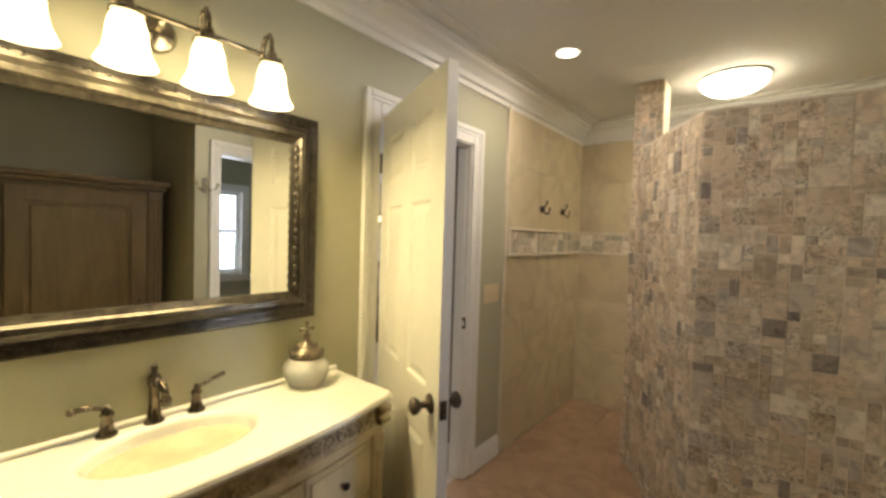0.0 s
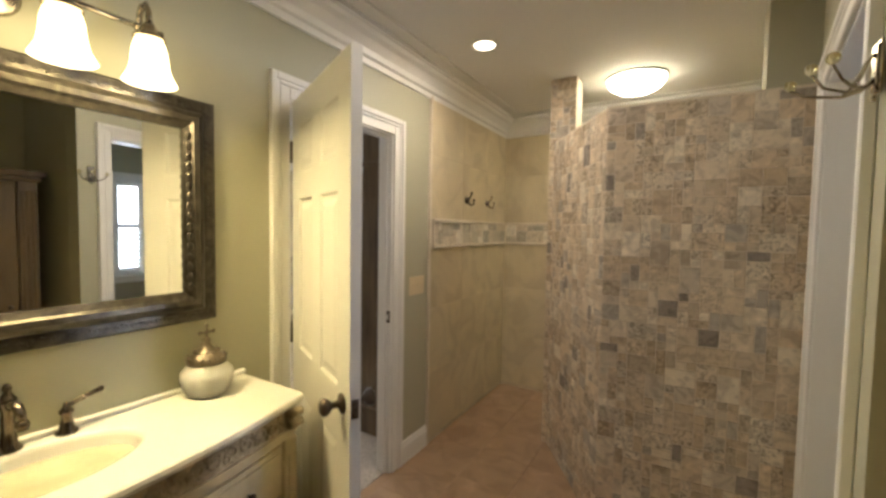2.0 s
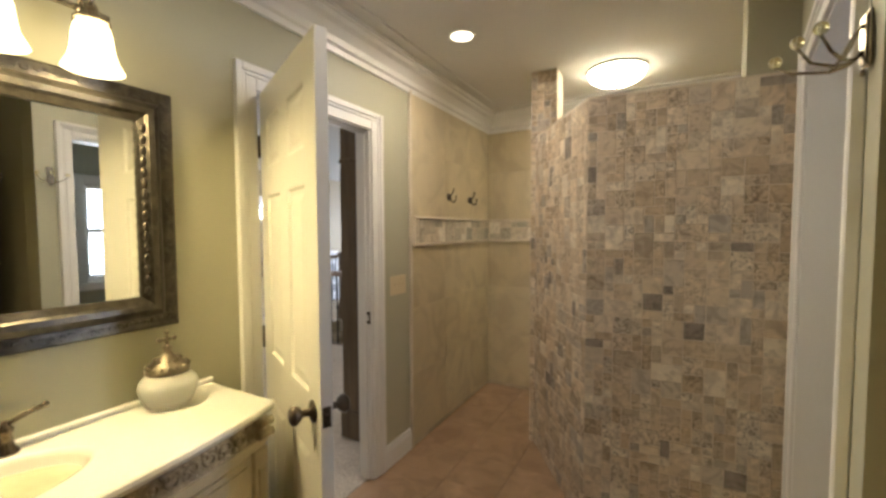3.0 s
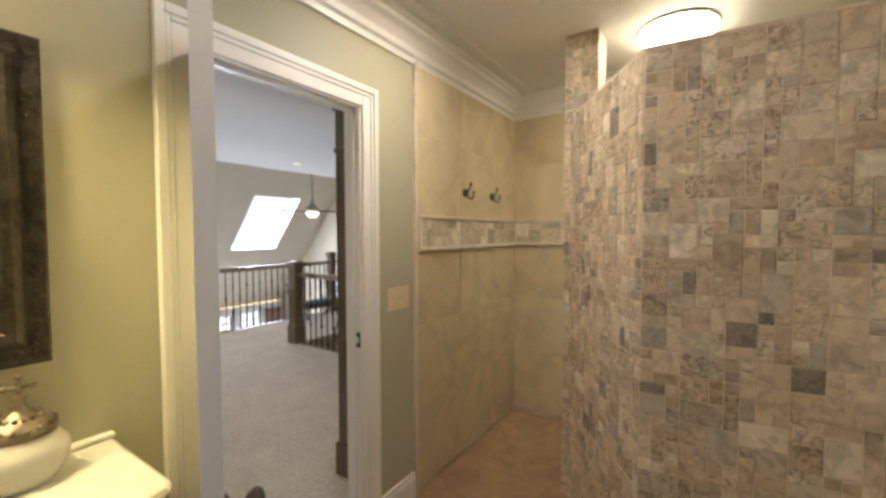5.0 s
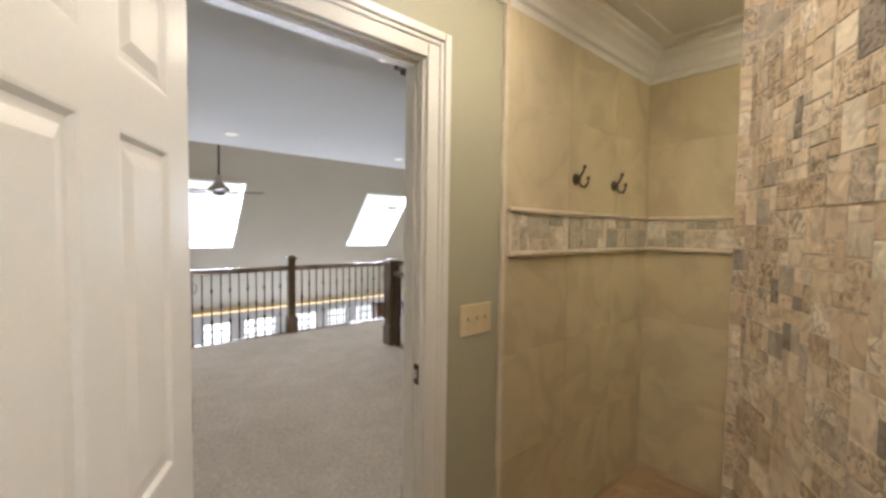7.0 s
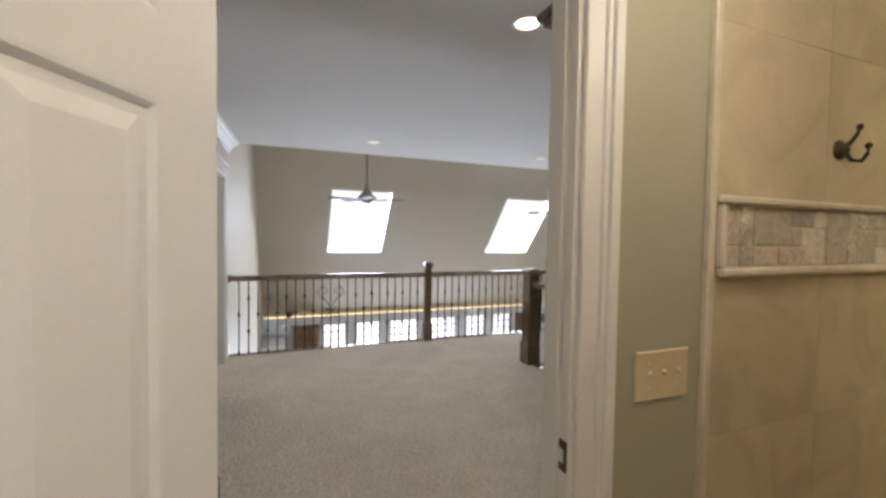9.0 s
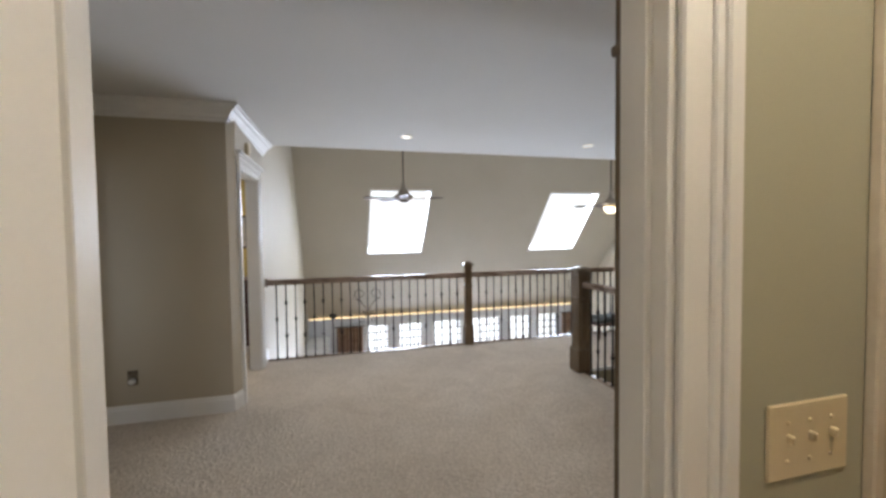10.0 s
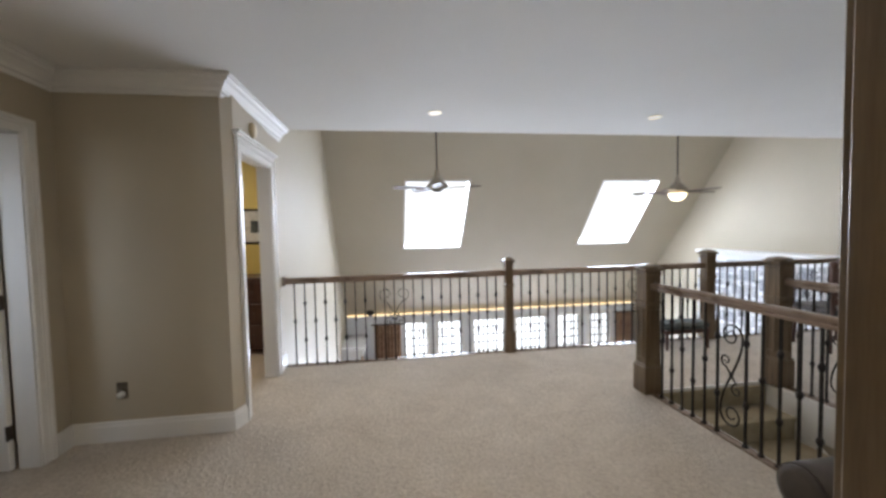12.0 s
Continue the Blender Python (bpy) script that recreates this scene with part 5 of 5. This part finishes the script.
structure("landing_fascia", boxes((-4.935, -4.915, 6.05, 7.11, -0.03, 0.012), (-4.92, -2.6, 6.03, 6.05, -0.30, 0.004), (-4.92, -2.6, 7.11, 7.13, -0.30, 0.004), bevel=0.003), TRIM, "white edge boards round the stairwell", "trim")

# ---- great room things ----
def fan(x, y, z, lit, turn, label):
    f = thing("ceiling_fan", label, "ceiling fan", pose(x, y, z, 0, 0, turn), "ceiling fans in the great room")
    part("canopy", lathe(bmesh.new(), [(0.070, 3.50 - z), (0.066, 3.46 - z), (0.020, 3.43 - z)], 20), BRONZE, f)
    part("down_rod", tube(bmesh.new(), [(0, 0, 0.15), (0, 0, 3.45 - z)], 0.013, 8), BRONZE, f)
    part("motor", lathe(bmesh.new(), [(0.012, 0.27), (0.030, 0.26), (0.036, 0.20), (0.050, 0.17), (0.095, 0.115), (0.150, 0.065), (0.165, 0.045), (0.160, 0.030), (0.110, 0.015), (0.090, -0.01), (0.060, -0.02)], 28), FANMETAL, f)
    for i in range(5):
        bm = boxes((0.10, 0.20, -0.018, 0.018, 0.008, 0.014))
        pts = [(0.18, -0.045), (0.40, -0.068), (0.60, -0.066), (0.64, -0.040), (0.64, 0.040), (0.60, 0.066), (0.40, 0.068), (0.18, 0.045)]
        v = [[bm.verts.new((px, py, zz + py * 0.2)) for px, py in pts] for zz in (0.012, 0.020)]
        bm.faces.new(v[0][::-1])
        bm.faces.new(v[1])
        for q in range(8):
            bm.faces.new((v[0][q], v[0][(q + 1) % 8], v[1][(q + 1) % 8], v[1][q]))
        part("blade", bm, MAHOGANY, f, "", pose(0, 0, 0, 0, 0, 72 * i))
    bm = lathe(bmesh.new(), [(0.128, -0.015)] + [(0.128 * math.cos(a * math.pi / 12) + 0.001, -0.015 - 0.110 * math.sin(a * math.pi / 12)) for a in range(1, 7)], 24)
    if lit:
        part("light_bowl", bm, FANGLOW, f, "lit glass bowl")
    else:
        bm.free()
        part("switch_housing", lathe(bmesh.new(), [(0.085, -0.012), (0.080, -0.030), (0.040, -0.045), (0.002, -0.048)], 20), BRONZE, f)


fan(-7.65, 4.60, 1.99, False, -8, "bronze ceiling fan on a long rod before the skylight")
fan(-7.65, 8.43, 1.91, True, 18, "bronze ceiling fan with a lit glass bowl")
structure("rope_light", boxes((LOWX + 0.02, LOWX + 0.05, 2.80, 11.2, LOWT - 0.008, LOWT + 0.006), bevel=0.003), ROPEGLOW, "warm glowing rope light along the ledge", "trim")
vase = thing("ledge_ornament", "small dark iron ornament on the ledge", "ornament", pose(-12.98, 3.42, LOWT - 0.01))
part("ornament_body", lathe(bmesh.new(), [(0.05, 0), (0.10, 0.06), (0.11, 0.14), (0.05, 0.20), (0.06, 0.24), (0.01, 0.25)], 12), IRON, vase)

for k, (a, b) in enumerate(WINS):
    wd = thing("window_%d" % (k + 2), "tall white window with glazing bars", "window", kind="structure")
    x = LOWX - 0.09
    part("window_frame", boxes((x, LOWX + 0.015, a - 0.07, a, -2.7, -1.13), (x, LOWX + 0.015, b, b + 0.07, -2.7, -1.13), (x, LOWX + 0.015, a - 0.09, b + 0.09, -1.20, -1.12), bevel=0.004), TRIM, wd)
    bars = [(x, x + 0.02, a, b, z - 0.014, z + 0.014) for z in (-1.42, -1.64, -1.86, -2.1)] + [(x, x + 0.02, y - 0.014, y + 0.014, -2.7, -1.2) for y in [a + (b - a) * q / 3 for q in (1, 2)]]
    # the iron colour puts the bars' shade against the glare into the material
    part("glazing_bars", boxes(*bars), IRON, wd, "glazing bars coloured dark as backlit silhouettes")
    p = part("pane", boxes((x + 0.006, x + 0.010, a, b, -2.7, -1.2)), PANE, wd)
    p.visible_shadow = False
for y0, y1 in ((3.52, 4.24), (10.64, 11.22)):
    dp = thing("window_drape", "rust brown patterned drape hanging by the windows", "curtain", pose(LOWX + 0.10, y0, -2.86), "drapes by the tall windows")
    bm = bmesh.new()
    n = 36
    f = []
    for z in (0, 1.68):
        f.append([bm.verts.new((0.045 * math.sin(i * 1.35) + (0.01 if z else 0), (y1 - y0) * i / n, z)) for i in range(n + 1)])
        f.append([bm.verts.new((0.045 * math.sin(i * 1.35) - 0.012, (y1 - y0) * i / n, z)) for i in range(n + 1)])
    for i in range(n):
        for p, q in ((0, 2), (1, 3), (0, 1), (2, 3)):
            bm.faces.new((f[p][i], f[p][i + 1], f[q][i + 1], f[q][i]))
    part("drape_cloth", bm, DRAPE, dp)
    part("rod", tube(bmesh.new(), [(0, -0.08, 1.70), (0, y1 - y0 + 0.06, 1.70)], 0.014, 8), IRON, dp)
for y, (a, b) in zip((0, 1), SKY_ROWS):
    sk = thing("window_%d" % (8 + y), "white framed skylight in the sloping ceiling", "window", kind="structure")
    bm = bmesh.new()
    for y0, y1 in ((a - 0.02, a + 0.02), (b - 0.02, b + 0.02)):
        slab(bm, SKT, SKB, y0, y1, 0.24)
    slab(bm, SKT + 0.02, SKT - 0.02, a, b, 0.24)
    slab(bm, SKB + 0.02, SKB - 0.02, a, b, 0.24)
    part("window_frame", bm, TRIM, sk)

fire = thing("stone_fireplace", "pale ledge stone chimney breast with a white shelf", "fireplace")
FX0, FX1, FY = -10.1, -7.3, 10.95
part("core", boxes((FX0, FX1, FY + 0.02, 11.275, -2.895, 0.78)), WHITEWALL, fire)
part("shelf", boxes((FX0 - 0.05, FX1 + 0.05, FY - 0.06, 11.275, 0.78, 0.84), bevel=0.01), TRIM, fire)
bm = bmesh.new()
m = face_matrix(Vector((FX0, FY + 0.02, -2.9)), Vector((FX1, FY + 0.02, -2.9)))
rnd = random.Random(3)
for i, j, p, q in pattern(int((FX1 - FX0) / 0.15), 24, 77):
    stone_into(bm, m @ Matrix.Translation((i * 0.15, -rnd.random() * 0.02, j * 0.15)) @ Matrix.Scale(3.0, 4), p, q, 0.008)
o = part("stonework", bm, PALESTONE, fire, "stacked pale stone")
o["kind"] = "stuff"

# low seat and a chair on the far part of the landing
seat = thing("low_bench", "low grey green upholstered bench by the gallery rail", "bench", pose(-6.02, 7.18, 0))
part("cushion", boxes((-0.13, 0.13, -0.28, 0.28, 0.22, 0.30), bevel=0.03), GREENSLATE, seat)
part("frame", boxes((-0.12, 0.12, -0.27, 0.27, 0.18, 0.22), bevel=0.006), MAHOGANY, seat)
for x in (-0.10, 0.10):
    for y in (-0.25, 0.25):
        part("leg", tube(bmesh.new(), [(x, y, 0.19), (x * 1.05, y * 1.03, 0.0)], 0.020, 8, 0.014), MAHOGANY, seat)
chair = thing("carved_armchair", "dark carved mahogany armchair on the far landing", "chair", pose(-5.65, 8.78, 0, 0, 0, -100))
part("seat", boxes((-0.27, 0.27, -0.26, 0.26, 0.40, 0.48), bevel=0.03), LEATHER, chair)
bm = boxes((-0.27, -0.22, 0.22, 0.27, 0.42, 0.98), (0.22, 0.27, 0.22, 0.27, 0.42, 0.98), (-0.22, 0.22, 0.225, 0.265, 0.52, 0.60), bevel=0.008)
for i in range(7):
    ball(bm, (-0.24 + i * 0.08, 0.245, 0.95 + 0.05 * math.sin(i * math.pi / 6)), 0.045, 8)
part("backrest", bm, MAHOGANY, chair, "carved mahogany back")
part("back_panel", boxes((-0.22, 0.22, 0.235, 0.255, 0.60, 0.92), bevel=0.008), MAHOGANY, chair)
for s in (-1, 1):
    part("arm", tube(bmesh.new(), [(s * 0.26, 0.24, 0.66), (s * 0.28, 0.0, 0.67), (s * 0.27, -0.22, 0.64), (s * 0.26, -0.23, 0.44)], 0.024, 8), MAHOGANY, chair)
    for y in (-0.22, 0.23):
        part("leg", tube(bmesh.new(), [(s * 0.24, y, 0.42), (s * 0.245, y, 0.22), (s * 0.25, y * 1.05, 0.0)], 0.026, 8, 0.018), MAHOGANY, chair)

# built-in at the lower left of the great room
built = thing("built_in_cabinet", "white built-in cabinet with warm wood doors below the gallery", "cabinet")
part("body", boxes((-12.75, -11.75, 2.752, 3.20, -2.895, -1.62)), WHITEWALL, built)
part("cornice", boxes((-12.80, -11.70, 2.752, 3.26, -1.62, -1.50), (-12.85, -11.65, 2.752, 3.32, -1.50, -1.38), bevel=0.01), TRIM, built)
for x0, x1 in ((-12.70, -12.27), (-12.23, -11.80)):
    part("cabinet_door", boxes((x0, x1, 3.20, 3.222, -2.85, -1.66), bevel=0.004), DRAPE, built, "warm wood door")

# ---- stone and tile pieces ----
lay(shower_wall, FB, FA, FH, 11, 290)
lay(shower_wall, FC, FB, FH, 23, 0)
lay(stone_column, Vector((-1.07, 4.86, 0)), Vector((-0.90, 4.86, 0)), CB, 5, 0)
lay(band, Vector((WB + 0.020, 4.433, 0)), Vector((WB + 0.020, NY - 0.02, 0)), 0.156, 31, 0, 1.373, 1.33, BANDSTONE)
lay(band, Vector((WB + 0.03, NY - 0.008, 0)), Vector((-0.98, NY - 0.008, 0)), 0.156, 32, 0, 1.373, 1.33, BANDSTONE)
TILES = {}


def travertine_tile(parent, m, wide, high):
    """One large wall tile with eased edges; x along the wall, -y out of it, z up."""
    key = (round(wide, 3), round(high, 3))
    if key not in TILES:
        bm = bmesh.new()
        e, g = 0.0006, 0.0004
        back, front_rim = [[bm.verts.new((x, y, z)) for x, z in ((o, o), (wide - o, o), (wide - o, high - o), (o, high - o))] for y, o in ((0.0, g), (-0.0025, g + e))]
        for k in range(4):
            bm.faces.new((back[k], back[(k + 1) % 4], front_rim[(k + 1) % 4], front_rim[k]))
        bm.faces.new(front_rim)
        bm.faces.new(back[::-1])
        bmesh.ops.recalc_face_normals(bm, faces=bm.faces[:])
        me = bpy.data.meshes.new("wall_tile")
        bm.to_mesh(me)
        bm.free()
        me.materials.append(TRAVTILE)
        TILES[key] = me
    o = new("wall_tile", TILES[key])
    o.parent = parent
    o.matrix_basis = m


for a, b, parent in ((Vector((WB + 0.0115, 4.408, 0)), Vector((WB + 0.0115, NY - 0.002, 0)), cladding), (Vector((WB + 0.0145, NY, 0)), Vector((0.20, NY, 0)), wall_end)):
    face, run = face_matrix(a, b), (b - a).length
    u = 0.0
    while u < run - 0.02:
        wide = min(0.45, run - u)
        for z0, z1 in ((0.03, 0.49), (0.49, 0.94), (0.94, 1.36), (1.54, 1.98), (1.98, 2.39)):
            travertine_tile(parent, face @ Matrix.Translation((u, 0, z0)), wide, z1 - z0)
        u += wide
bm = boxes((0.0015, 0.3285, 0.0015, 0.3285, -0.008, 0.0), bevel=0.002)
bmesh.ops.recalc_face_normals(bm, faces=bm.faces[:])
tile_mesh = bpy.data.meshes.new("floor_tile")
bm.to_mesh(tile_mesh)
bm.free()
tile_mesh.materials.append(FLOORTILE)
floor_ob = bpy.data.objects["floor"]
for i in range(5):
    for j in range(16):
        o = new("floor_tile", tile_mesh)
        o.parent = floor_ob
        o.matrix_basis = Matrix.Translation((WB + 0.03 + 0.33 * i, 0.62 + 0.325 * j, 0.0))
